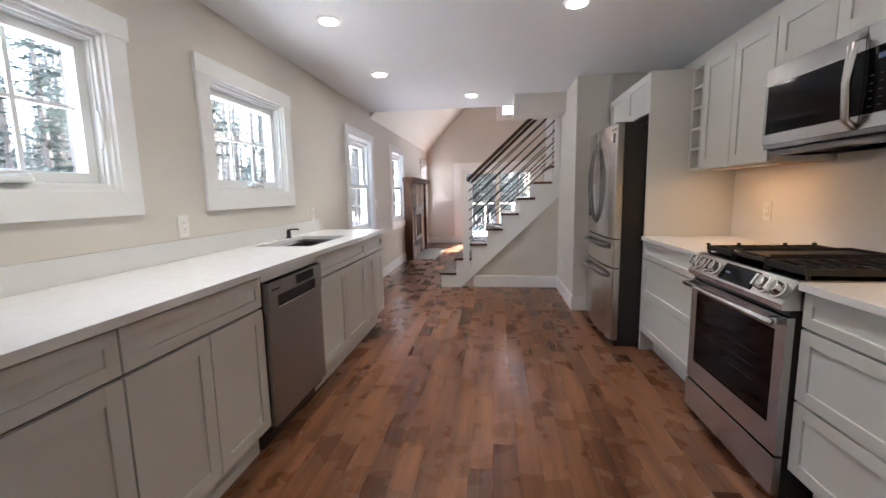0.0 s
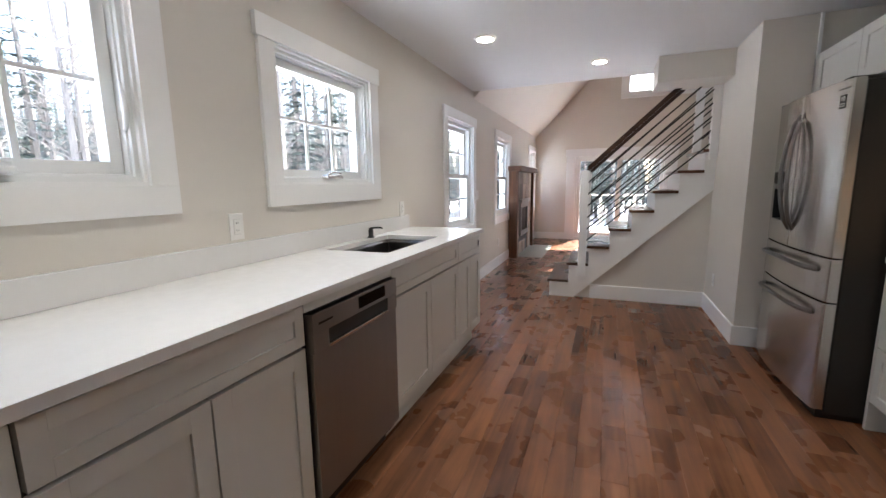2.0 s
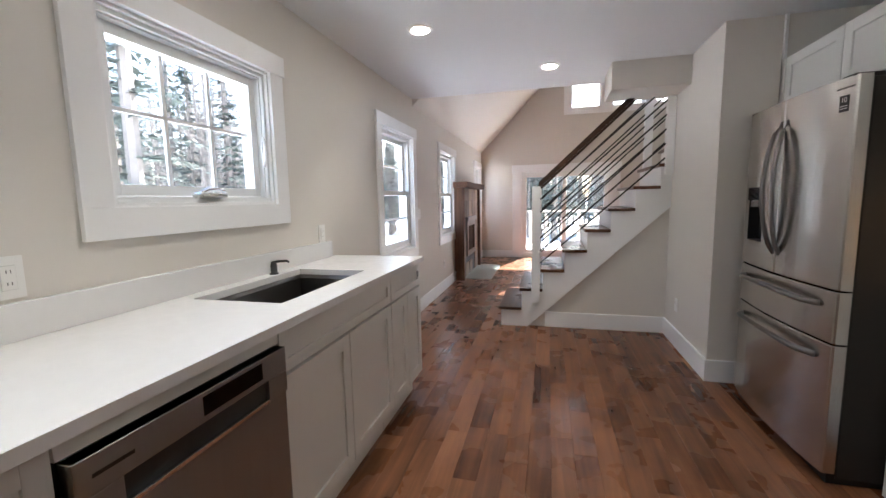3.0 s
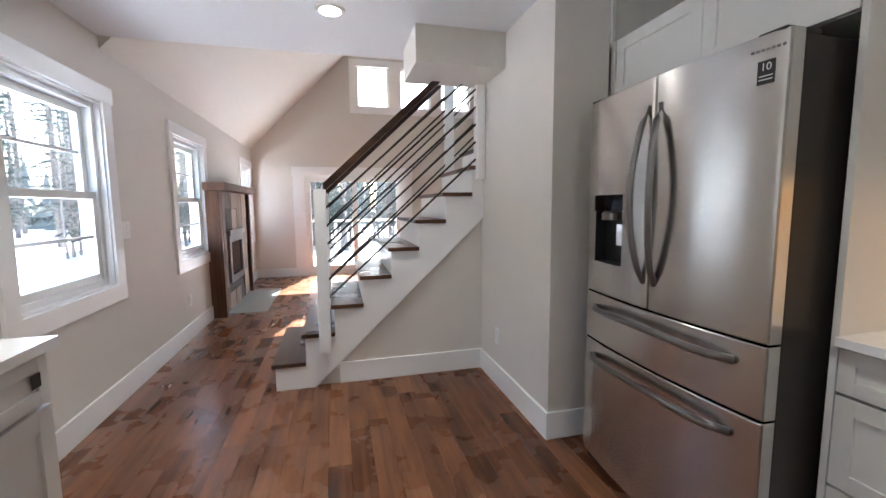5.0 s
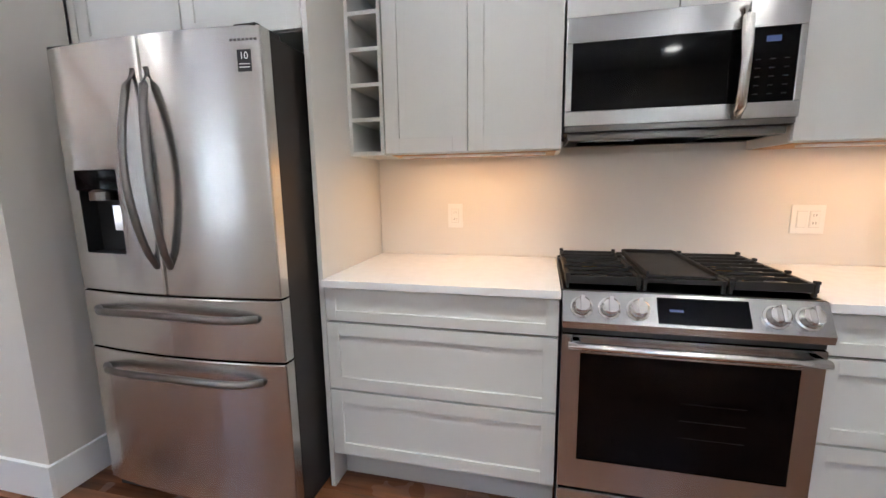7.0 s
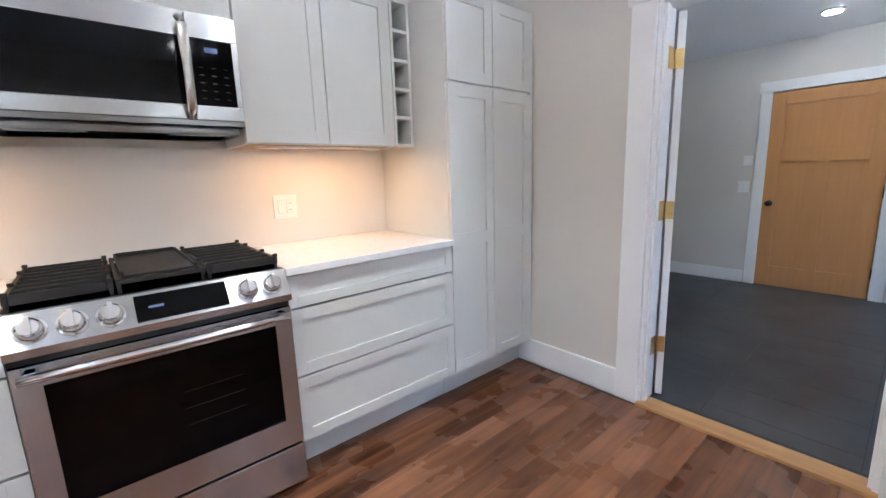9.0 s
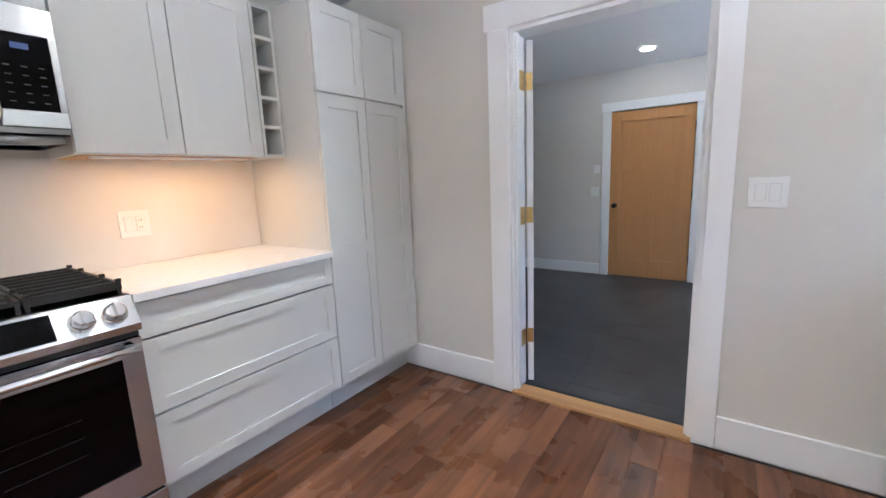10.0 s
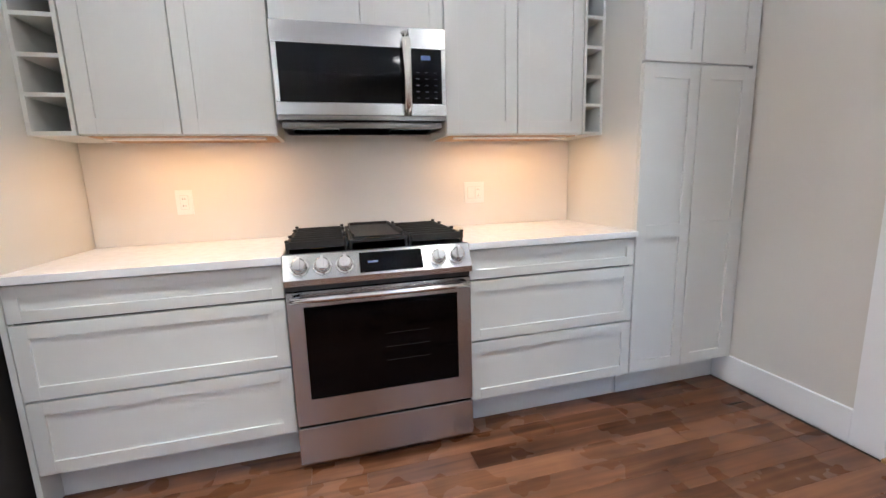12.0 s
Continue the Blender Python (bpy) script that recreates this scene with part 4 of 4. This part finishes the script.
part("dispenser_paddle", boxes((0.03, 0.045, 0.185, 0.235, c + 0.085, d - 0.13), bev=0.004), M_CHROME, dl)
for s, dd in ((1, dl), (-1, dr)):
    pts = []
    for i in range(13):
        f = i / 12
        z = 0.99 + f * 0.68
        k = math.sin(math.pi * f)
        pts.append((0.006 - 0.062 * k ** 0.6, s * (0.030 + 0.020 * k), z))
    bm = tube(bmesh.new(), pts, 0.015, 10, 0.75)
    part("door_handle", bm, M_STEEL_D, dd, smooth=True)
for zc, dd in ((0.826, dm), (0.588, db)):
    pts = []
    for i in range(13):
        y = -0.36 + 0.72 * i / 12
        k = 1 - abs(i / 6 - 1) ** 8
        pts.append((bulge(y) - 0.045 * k - 0.002, y, zc - 0.012 * (y / 0.36) ** 2))
    part("drawer_handle", tube(bmesh.new(), pts, 0.014, 10), M_STEEL_D, dd, smooth=True)
SM = pose(bulge(-0.392) - 0.0012, -0.392, 1.6725, 0, 0, 7.15)
bm = boxes((0, 0.0035, -0.023, 0.023, -0.033, 0.033))
bm.transform(SM)
st = part("sticker", bm, M_BLACK, dr, "black warranty sticker reading 10")


def words(text, size, m, material, name, parent, extrude=0.0003):
    cu = bpy.data.curves.new(name, "FONT")
    cu.body, cu.size, cu.extrude, cu.align_x, cu.align_y = text, size, extrude, "CENTER", "CENTER"
    ob = bpy.data.objects.new("tmp", cu)
    scene.collection.objects.link(ob)
    dg = bpy.context.evaluated_depsgraph_get()
    me = bpy.data.meshes.new_from_object(ob.evaluated_get(dg))
    bpy.data.objects.remove(ob)
    me.transform(m)
    me.materials.append(material)
    r = new(name, me)
    r.parent = parent
    return r


for i in range(7):
    y = -0.392 + 0.040 - i * 0.0135
    part("emblem_bar", boxes((bulge(y) - 0.0008, bulge(y) + 0.002, y - 0.0045, y + 0.0045, 1.732, 1.739)), M_STEEL_D, dr)
words("10", 0.030, SM @ pose(-0.0008, 0, 0.014, 90, 0, -90), M_WHITEINK, "sticker_number", st)
for z in (-0.010, -0.020):
    bm = boxes((-0.0006, 0.0, -0.018, 0.018, z - 0.0014, z + 0.0014))
    bm.transform(SM)
    part("sticker_line", bm, M_WHITEINK, st)

# ---- staircase ----
RISE, RUN, X0 = 0.200, 0.2085, -0.70
SY0, SY1 = 5.555, 6.46
o = thing("staircase", "white staircase with dark wooden treads and black rod railing", "staircase", at=(X0, SY0, 0))
N = 13
poly = [(0.0, 0.0)]
for k in range(N):
    poly += [(k * RUN, (k + 1) * RISE - 0.03), ((k + 1) * RUN, (k + 1) * RISE - 0.03)]
poly += [(N * RUN, 0.939 * (N * RUN - 0.268)), (0.268, 0.0)]
part("stringer", prism(bmesh.new(), poly, 0.0, 0.03), M_TRIM, o)
part("stringer", prism(bmesh.new(), poly, SY1 - SY0 - 0.03, SY1 - SY0), M_TRIM, o)
for k in range(N):
    x, z = k * RUN, (k + 1) * RISE
    part("tread", boxes((x - 0.024, x + RUN - 0.001, -0.022, SY1 - SY0 + 0.02, z - 0.029, z), bev=0.004), M_TREAD, o)
    part("riser", boxes((x + 0.0005, x + 0.018, 0.0305, SY1 - SY0 - 0.0305, z - RISE + 0.0005, z - 0.0295)), M_TRIM, o)
struct("wall_stairs", prism(bmesh.new(), [(X0 + 0.20, 0.0), (2.0, 0.0), (2.0, 2.33)], SY0 + 0.036, SY0 + 0.06), M_WALL, "greige wall panel beneath the staircase", "wall")


SLOPE = 0.935
o2 = thing("stair_railing", "dark wooden handrail with thin black metal rods", "railing", "stair railings", (-0.353, SY0 - 0.025, 0))
part("newel_post", boxes((-0.040, 0.040, -0.035, 0.045, 0.265, 1.42), bev=0.003), M_TRIM, o2)
LX = 0.853 + 0.353 - 0.07
bm = prism(bmesh.new(), [(0.025, 1.40), (LX, 1.40 + SLOPE * (LX - 0.025)), (LX, 1.462 + SLOPE * (LX - 0.025)), (0.025, 1.462)], -0.022, 0.022)
part("handrail", bm, M_RAILW, o2)
for i in range(6):
    z = 1.287 - i * 0.127
    part("rod", tube(bmesh.new(), [(0.03, 0.004, z), (LX, 0.004, z + 0.90 * (LX - 0.03))], 0.0075, 8), M_BLKMETAL, o2)
part("end_board", boxes((LX, LX + 0.066, -0.03, 0.05, 1.50, 2.184), bev=0.003), M_TRIM, o2)
o3 = thing("stair_railing", "dark wooden handrail with thin black metal rods", "railing", "stair railings", (-0.353, SY1 - 0.02, 0))
part("newel_post", boxes((-0.040, 0.040, -0.04, 0.04, 0.20, 1.42), bev=0.003), M_TRIM, o3)
part("newel_post", boxes((1.14, 1.22, -0.04, 0.04, 1.59, 2.62), bev=0.003), M_TRIM, o3)
part("handrail", prism(bmesh.new(), [(0.025, 1.40), (2.2, 1.40 + SLOPE * 2.175), (2.2, 1.462 + SLOPE * 2.175), (0.025, 1.462)], -0.022, 0.022), M_RAILW, o3)
for i in range(6):
    z = 1.287 - i * 0.127
    part("rod", tube(bmesh.new(), [(0.03, 0.0, z), (2.2, 0.0, z + SLOPE * 2.17)], 0.0075, 8), M_BLKMETAL, o3)

# ---- fireplace ----
FY0, FY1, FX = 7.80, 9.46, -1.585
o = thing("fireplace", "reclaimed wood fireplace surround with stone face", "fireplace", at=(XL, FY0, 0))
D, L, FHT = FX - XL, FY1 - FY0, 1.50
part("side_board", boxes((0.001, D + 0.02, 0.0, 0.04, 0, FHT), bev=0.004), M_BARN, o)
part("side_board", boxes((0.001, D + 0.02, L - 0.04, L, 0, FHT), bev=0.004), M_BARN, o)
part("front_post", boxes((D + 0.0205, D + 0.05, 0.0, 0.085, 0, FHT), bev=0.004), M_BARN, o)
part("front_post", boxes((D + 0.0205, D + 0.05, L - 0.085, L, 0, FHT), bev=0.004), M_BARN, o)
part("mantel", boxes((0.001, D + 0.12, -0.06, L + 0.06, FHT, FHT + 0.09), bev=0.006), M_BARN, o, "thick rough-sawn mantel shelf")
part("core", boxes((0.002, D - 0.012, 0.041, L - 0.041, 0, FHT - 0.002)), M_GROUT, o)
fa, fb, fc, fd = 0.42, 1.18, 0.34, 0.94
yy = 0.09
ir = random.Random(4)
cols = 5
cw = (L - 0.18) / cols
for i in range(cols):
    z = 0.004
    while z < FHT - 0.02:
        h = min(ir.choice((0.22, 0.3, 0.38, 0.46)), FHT - 0.004 - z)
        a, b = yy + i * cw + 0.002, yy + (i + 1) * cw - 0.002
        if not (b > fa + 0.01 and a < fb - 0.01 and z + h > fc and z < fd):
            part("stone", boxes((D - 0.012, D + ir.uniform(0.003, 0.010), a, b, z + 0.002, z + h - 0.002), bev=0.002), M_STONE, o)
        z += h
fr = part("firebox_frame", ring_x(bmesh.new(), D - 0.01, D + 0.03, fa, fb, fc, fd, 0.085), M_STEEL_D, o, "brushed metal firebox frame")
part("firebox_glass", boxes((D - 0.01, D + 0.012, fa + 0.0855, fb - 0.0855, fc + 0.0855, fd - 0.0855)), M_BLACKGL, fr, "black firebox glass")
part("firebox_hood", boxes((D + 0.0, D + 0.05, fa - 0.03, fb + 0.03, fd + 0.001, fd + 0.07), bev=0.004), M_STEEL_D, fr)
struct("hearth", boxes((FX - 0.0, -1.13, 7.98, 9.50, -0.013, 0.006), bev=0.002), M_HEARTH, "grey-green slate hearth slab let into the floor", "hearth")


# ---- electrical plates ----
def plate(name, label, at, face, w, h, kinds, cat):
    """face: outward direction as a heading in degrees about z; the plate lies in its local xz plane, facing -y."""
    o = thing(name, label, cat, at=at)
    o.rotation_euler = (0, 0, radians(face))
    part("cover", boxes((-w / 2, w / 2, -0.006, 0, -h / 2, h / 2), bev=0.002), M_PLATE, o)
    n = len(kinds)
    for i, k in enumerate(kinds):
        x = (i - (n - 1) / 2) * 0.046
        # slightly raised grey pad that paints the shaded gap round each insert
        part("recess", boxes((x - 0.0185, x + 0.0185, -0.0065, -0.0058, -0.035, 0.035)), M_CAB, o)
        p = part("rocker" if k == "s" else "socket", boxes((x - 0.0165, x + 0.0165, -0.0095, -0.0066, -0.033, 0.033), bev=0.001), M_PLATE, o)
        if k == "o":
            for z in (-0.017, 0.017):
                for q in (-0.005, 0.005):
                    part("slot", boxes((x + q - 0.001, x + q + 0.001, -0.0101, -0.0096, z - 0.004, z + 0.005)), M_BLACK, p)
    return o


XW = 90   # faces +x
XE = -90  # faces -x
plate("wall_outlet", "white duplex outlet plate on the wall", (XL, 2.16, 1.115), XW, 0.075, 0.12, "o", "outlet")
plate("wall_outlet", "white outlet plate near the sink", (XL, 3.80, 1.10), XW, 0.075, 0.12, "o", "outlet")
plate("light_switch", "white switch plate beside the window", (XL, 5.93, 1.15), XW, 0.12, 0.12, "ss", "switch")
plate("wall_outlet", "white outlet plate low on the wall", (XL, 7.10, 0.38), XW, 0.075, 0.12, "o", "outlet")
plate("wall_outlet", "white outlet plate on the backsplash", (XR - 0.012, 2.995, 1.115), XE, 0.075, 0.12, "o", "outlet")
plate("light_switch", "white plate with a switch and an outlet on the backsplash", (XR - 0.012, 1.483, 1.108), XE, 0.122, 0.122, "so", "switch")
plate("light_switch", "white double rocker switch plate beside the doorway", (-0.625, YB, 1.152), 180, 0.128, 0.12, "ss", "switch")
plate("thermostat", "small white thermostat on the wall", (0.845, MY, 1.285), 180, 0.08, 0.10, "", "thermostat")
plate("light_switch", "white switch plate under the thermostat", (0.865, MY, 1.01), 180, 0.10, 0.12, "ss", "switch")
plate("wall_outlet", "white outlet plate by the stairs", (0.853, 5.25, 0.36), XE, 0.07, 0.115, "o", "outlet")


# ---- recessed ceiling lights ----
def can(x, y, z, watts):
    o = thing("ceiling_light", "white round recessed ceiling light, switched on", "ceiling light", "recessed lights", (x, y, z))
    part("trim_ring", lathe(bmesh.new(), [(0.055, -0.012), (0.078, -0.006), (0.085, 0.0), (0.085, 0.002)], pose(0, 0, 0), 28), M_TRIM, o, smooth=True)
    part("diffuser", lathe(bmesh.new(), [(0.058, -0.0135), (0.058, -0.0125)], pose(0, 0, 0), 28), M_CAN, o)
    if watts:
        l = lamp("can_lamp", "AREA", (x, y, z - 0.016), (x, y, 0), watts, (1.0, 0.94, 0.81), 0.11)
        l.data.spread = radians(92)


# can at (0.524, 1.50) is unseen, added on the grid of the others
for x, y in ((-1.05, 1.50), (0.524, 1.50), (-1.05, 2.83), (-1.057, 4.06), (-0.24, 5.08), (0.524, 2.835)):
    can(x, y, CEIL, CAN_W)
can(0.22, -2.35, CEIL - 0.002, CAN_W * 0.5)

# warm strips beneath the wall cabinets
for y0, y1 in ((0.99, 1.72), (2.51, 3.23)):
    o = thing("under_cabinet_light", "warm light strip beneath the wall cabinet", "light strip", "under-cabinet lights", (1.545, (y0 + y1) / 2, UZ))
    part("housing", boxes((-0.02, 0.02, -(y1 - y0) / 2 + 0.05, (y1 - y0) / 2 - 0.05, -0.012, -0.0035), bev=0.002), M_PLATE, o)
    l = lamp("strip_lamp", "AREA", (1.545, (y0 + y1) / 2, UZ - 0.014), (1.545, (y0 + y1) / 2, 0), STRIP_W, (1.0, 0.54, 0.22), 0.03, y1 - y0 - 0.12, "RECTANGLE")
    l.rotation_euler = (0, 0, 0)


# ---- outdoors ----
gd = bmesh.new()
S = 400
gv = [[gd.verts.new((x, y, -0.55)) for x in (-S, -60, -25, -12, -6, 0, 6, 12, 25, 60, S)] for y in (-S, -60, -25, -12, -6, 0, 6, 12, 18, 25, 40, 60, S)]
for a, b in zip(gv, gv[1:]):
    for i in range(len(a) - 1):
        gd.faces.new((a[i], a[i + 1], b[i + 1], b[i]))
struct("ground", gd, M_SNOW, "snow-covered ground round the house", "ground")
dk = tagged(new("deck"), "snowy wooden deck outside the sliding door", "deck", kind="structure")
part("deck_top", boxes((-2.2, 3.0, YF + WT + 0.01, YF + 3.4, -0.14, -0.02), bev=0.01), M_SNOW, dk)
for i in range(12):
    part("deck_post", boxes((-2.15 + i * 0.46, -2.08 + i * 0.46, YF + 3.3, YF + 3.37, -0.02, 0.9 if i % 3 == 0 else 0.84)), M_DECK, dk)
part("deck_rail", boxes((-2.2, 3.0, YF + 3.28, YF + 3.39, 0.901, 0.94)), M_DECK, dk)
part("deck_support", boxes((-2.1, 2.9, YF + 0.3, YF + 3.2, -0.55, -0.141)), M_DECK, dk)


def conifer(h, seed, thin=1.0):
    r = random.Random(seed)
    o = thing("conifer_tree", "tall dark green conifer with drooping branches", "tree", "woods outside")
    tk = bmesh.new()
    tube(tk, [(0, 0, -0.1), (0.03, 0, h * 0.4), (0, 0.03, h * 0.75), (0, 0, h)], [h * 0.014, h * 0.011, h * 0.006, 0.01], 7)
    part("trunk", tk, M_BARK, o)
    bm = bmesh.new()
    z = h * 0.14
    while z < h * 0.985:
        f = 1 - z / h
        for k in range(r.randint(4, 6)):
            a = r.uniform(0, 6.283)
            ln = h * 0.24 * f ** 0.8 * r.uniform(0.55, 1.15) * thin + 0.1
            m = max(3, int(ln / 0.22))
            for i in range(m):
                s = (i + 0.6) / m
                c = Vector((math.cos(a) * ln * s, math.sin(a) * ln * s, z - 0.28 * ln * s * s + 0.1 * ln * s))
                for q in range(3):
                    w = r.uniform(0.07, 0.16) * (1.2 - 0.6 * s) * (1 + h * 0.03)
                    aa = a + r.uniform(-1.3, 1.3)
                    d = Vector((math.cos(aa), math.sin(aa), r.uniform(-0.5, 0.2))) * w * 1.7
                    e = Vector((-math.sin(aa), math.cos(aa), r.uniform(-0.4, 0.4))) * w * 0.45
                    bm.faces.new([bm.verts.new(c + v) for v in (-d * 0.2, e, d, -e)])
        z += h * 0.029 * r.uniform(0.6, 1.6)
    part("crown", bm, M_NEEDLE, o)
    return o


def bare_tree(h, seed):
    r = random.Random(seed)
    o = thing("bare_tree", "slender leafless winter tree", "tree", "woods outside")
    bm = bmesh.new()
    tube(bm, [(0, 0, -0.1), (0.05, 0.02, h * 0.4), (-0.03, 0.05, h * 0.7), (0.02, 0, h)], [h * 0.011, h * 0.009, h * 0.005, 0.008], 6)
    part("trunk", bm, M_BARK, o)
    bm = bmesh.new()
    for k in range(44):
        z = h * r.uniform(0.25, 0.97)
        a, ln = r.uniform(0, 6.283), h * 0.22 * (1.1 - z / h) * r.uniform(0.5, 1.2) + 0.25
        d = Vector((math.cos(a), math.sin(a), r.uniform(0.4, 0.9)))
        p = Vector((0, 0, z))
        e = p + d * ln
        tube(bm, [p, p + d * ln * 0.5 + Vector((0, 0, 0.05)), e], [0.022, 0.013, 0.004], 4)
        for j in range(4):
            q = p + d * ln * r.uniform(0.3, 0.9)
            dd = Vector((r.uniform(-1, 1), r.uniform(-1, 1), r.uniform(0, 1))) * ln * 0.4
            tube(bm, [q, q + dd], [0.008, 0.003], 3)
    part("limbs", bm, M_BARK, o)
    return o


tr = random.Random(11)
protos = [conifer(10, 1), conifer(8, 2, 0.8), conifer(13, 3, 0.7), bare_tree(9, 4), bare_tree(12, 5), bare_tree(7, 6)]
spots = []
for i in range(200):
    x, y = tr.uniform(-40, -12.5), tr.uniform(-10, 45)
    spots.append((x, y))
for i in range(70):
    spots.append((tr.uniform(-62, -40), tr.uniform(-25, 80)))
for i in range(230):
    spots.append((tr.uniform(-11, 16), tr.uniform(20, 31)))
for i, (x, y) in enumerate(spots):
    p = protos[tr.choice((0, 1, 2, 2, 3, 3, 4, 4, 5) if x < -12 else (0, 1, 1, 0, 5))]
    s = tr.uniform(0.8, 1.4) if x < -12 else tr.uniform(0.5, 0.68)
    m = pose(x, y, -0.55, 0, 0, tr.uniform(0, 360))
    if i < 6:
        q = protos[i]
        q.matrix_basis = m
    else:
        c = copy_thing(p, m)
        c.scale = (s, s, s)

# far woods closing the view: rows of pointed crowns
fw = bmesh.new()
wr = random.Random(21)


def spire(x, y, h, w):
    """A ragged narrow crown of stacked tiers."""
    z, n = -0.6, 5
    for i in range(n):
        a = w * (1 - i / n) * wr.uniform(0.8, 1.15)
        top = z + h / n * 1.6
        base_ring = [fw.verts.new((x + a * math.cos(k * 1.2566 + i), y + a * math.sin(k * 1.2566 + i), z + wr.uniform(-0.2, 0.2))) for k in range(5)]
        tip = fw.verts.new((x + wr.uniform(-0.1, 0.1), y, top))
        for k in range(5):
            fw.faces.new((base_ring[k], base_ring[(k + 1) % 5], tip))
        z += h / n * 0.86


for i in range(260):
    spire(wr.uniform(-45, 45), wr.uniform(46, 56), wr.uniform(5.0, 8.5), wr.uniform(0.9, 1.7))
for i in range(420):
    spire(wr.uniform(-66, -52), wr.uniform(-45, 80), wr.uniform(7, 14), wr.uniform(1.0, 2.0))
tagged(part("far_woods", fw, M_HAZEWOOD), "distant grey-green conifer woods behind the snow, haze painted into the colour", "woods", kind="stuff")

# ---- floor pieces ----
PW = 0.114
fl = bpy.data.objects["floor"]
pr = random.Random(3)
cache = {}


def plank_mesh(w, l):
    key = (round(w, 3), round(l, 2))
    if key not in cache:
        bm = boxes((-w / 2 + 0.0002, w / 2 - 0.0002, -l / 2 + 0.0002, l / 2 - 0.0002, -0.012, 0.0))
        e = [x for x in bm.edges if all(v.co.z > -0.001 for v in x.verts)]
        bmesh.ops.bevel(bm, geom=e, offset=0.0008, segments=1, affect="EDGES")
        bmesh.ops.recalc_face_normals(bm, faces=bm.faces)
        me = bpy.data.meshes.new("plank")
        bm.to_mesh(me)
        bm.free()
        me.materials.append(M_FLOOR)
        cache[key] = me
    return cache[key]


far = bmesh.new()
x = XL
i = 0
while x < XG:
    w = PW
    y = 0.205 - pr.uniform(0, 0.8)
    while y < YF:
        l = pr.choice((0.45, 0.7, 0.9, 1.1, 1.3, 1.5, 1.8))
        a, b = max(y, 0.206 if x < 1.75 else 5.62), min(y + l, YF - 0.001)
        y += l
        if b - a < 0.04:
            continue
        zj = pr.uniform(-0.0006, 0.0)
        if a < 5.4 and -1.2 < x < 1.25:
            p = new("plank", plank_mesh(w, b - a))
            p.parent = fl
            p.location = (x + w / 2, (a + b) / 2, zj)
        else:
            v = [far.verts.new((xx, yy2, zj)) for xx, yy2 in ((x + 0.0006, a + 0.0006), (x + w - 0.0006, a + 0.0006), (x + w - 0.0006, b - 0.0006), (x + 0.0006, b - 0.0006))]
            far.faces.new(v)
    x += w
p = part("planks", far, M_FLOOR_I, fl)
p["kind"] = "stuff"
fm = bpy.data.objects["floor_mudroom"]
for i in range(8):
    for j in range(11):
        a, b = -2.2 + i * 0.61, MY + j * 0.305 - 0.1
        t = part("tile", boxes((a + 0.0015, a + 0.6085, b + 0.0015, b + 0.3035, -0.040, -0.036)), M_SLATE, fm)
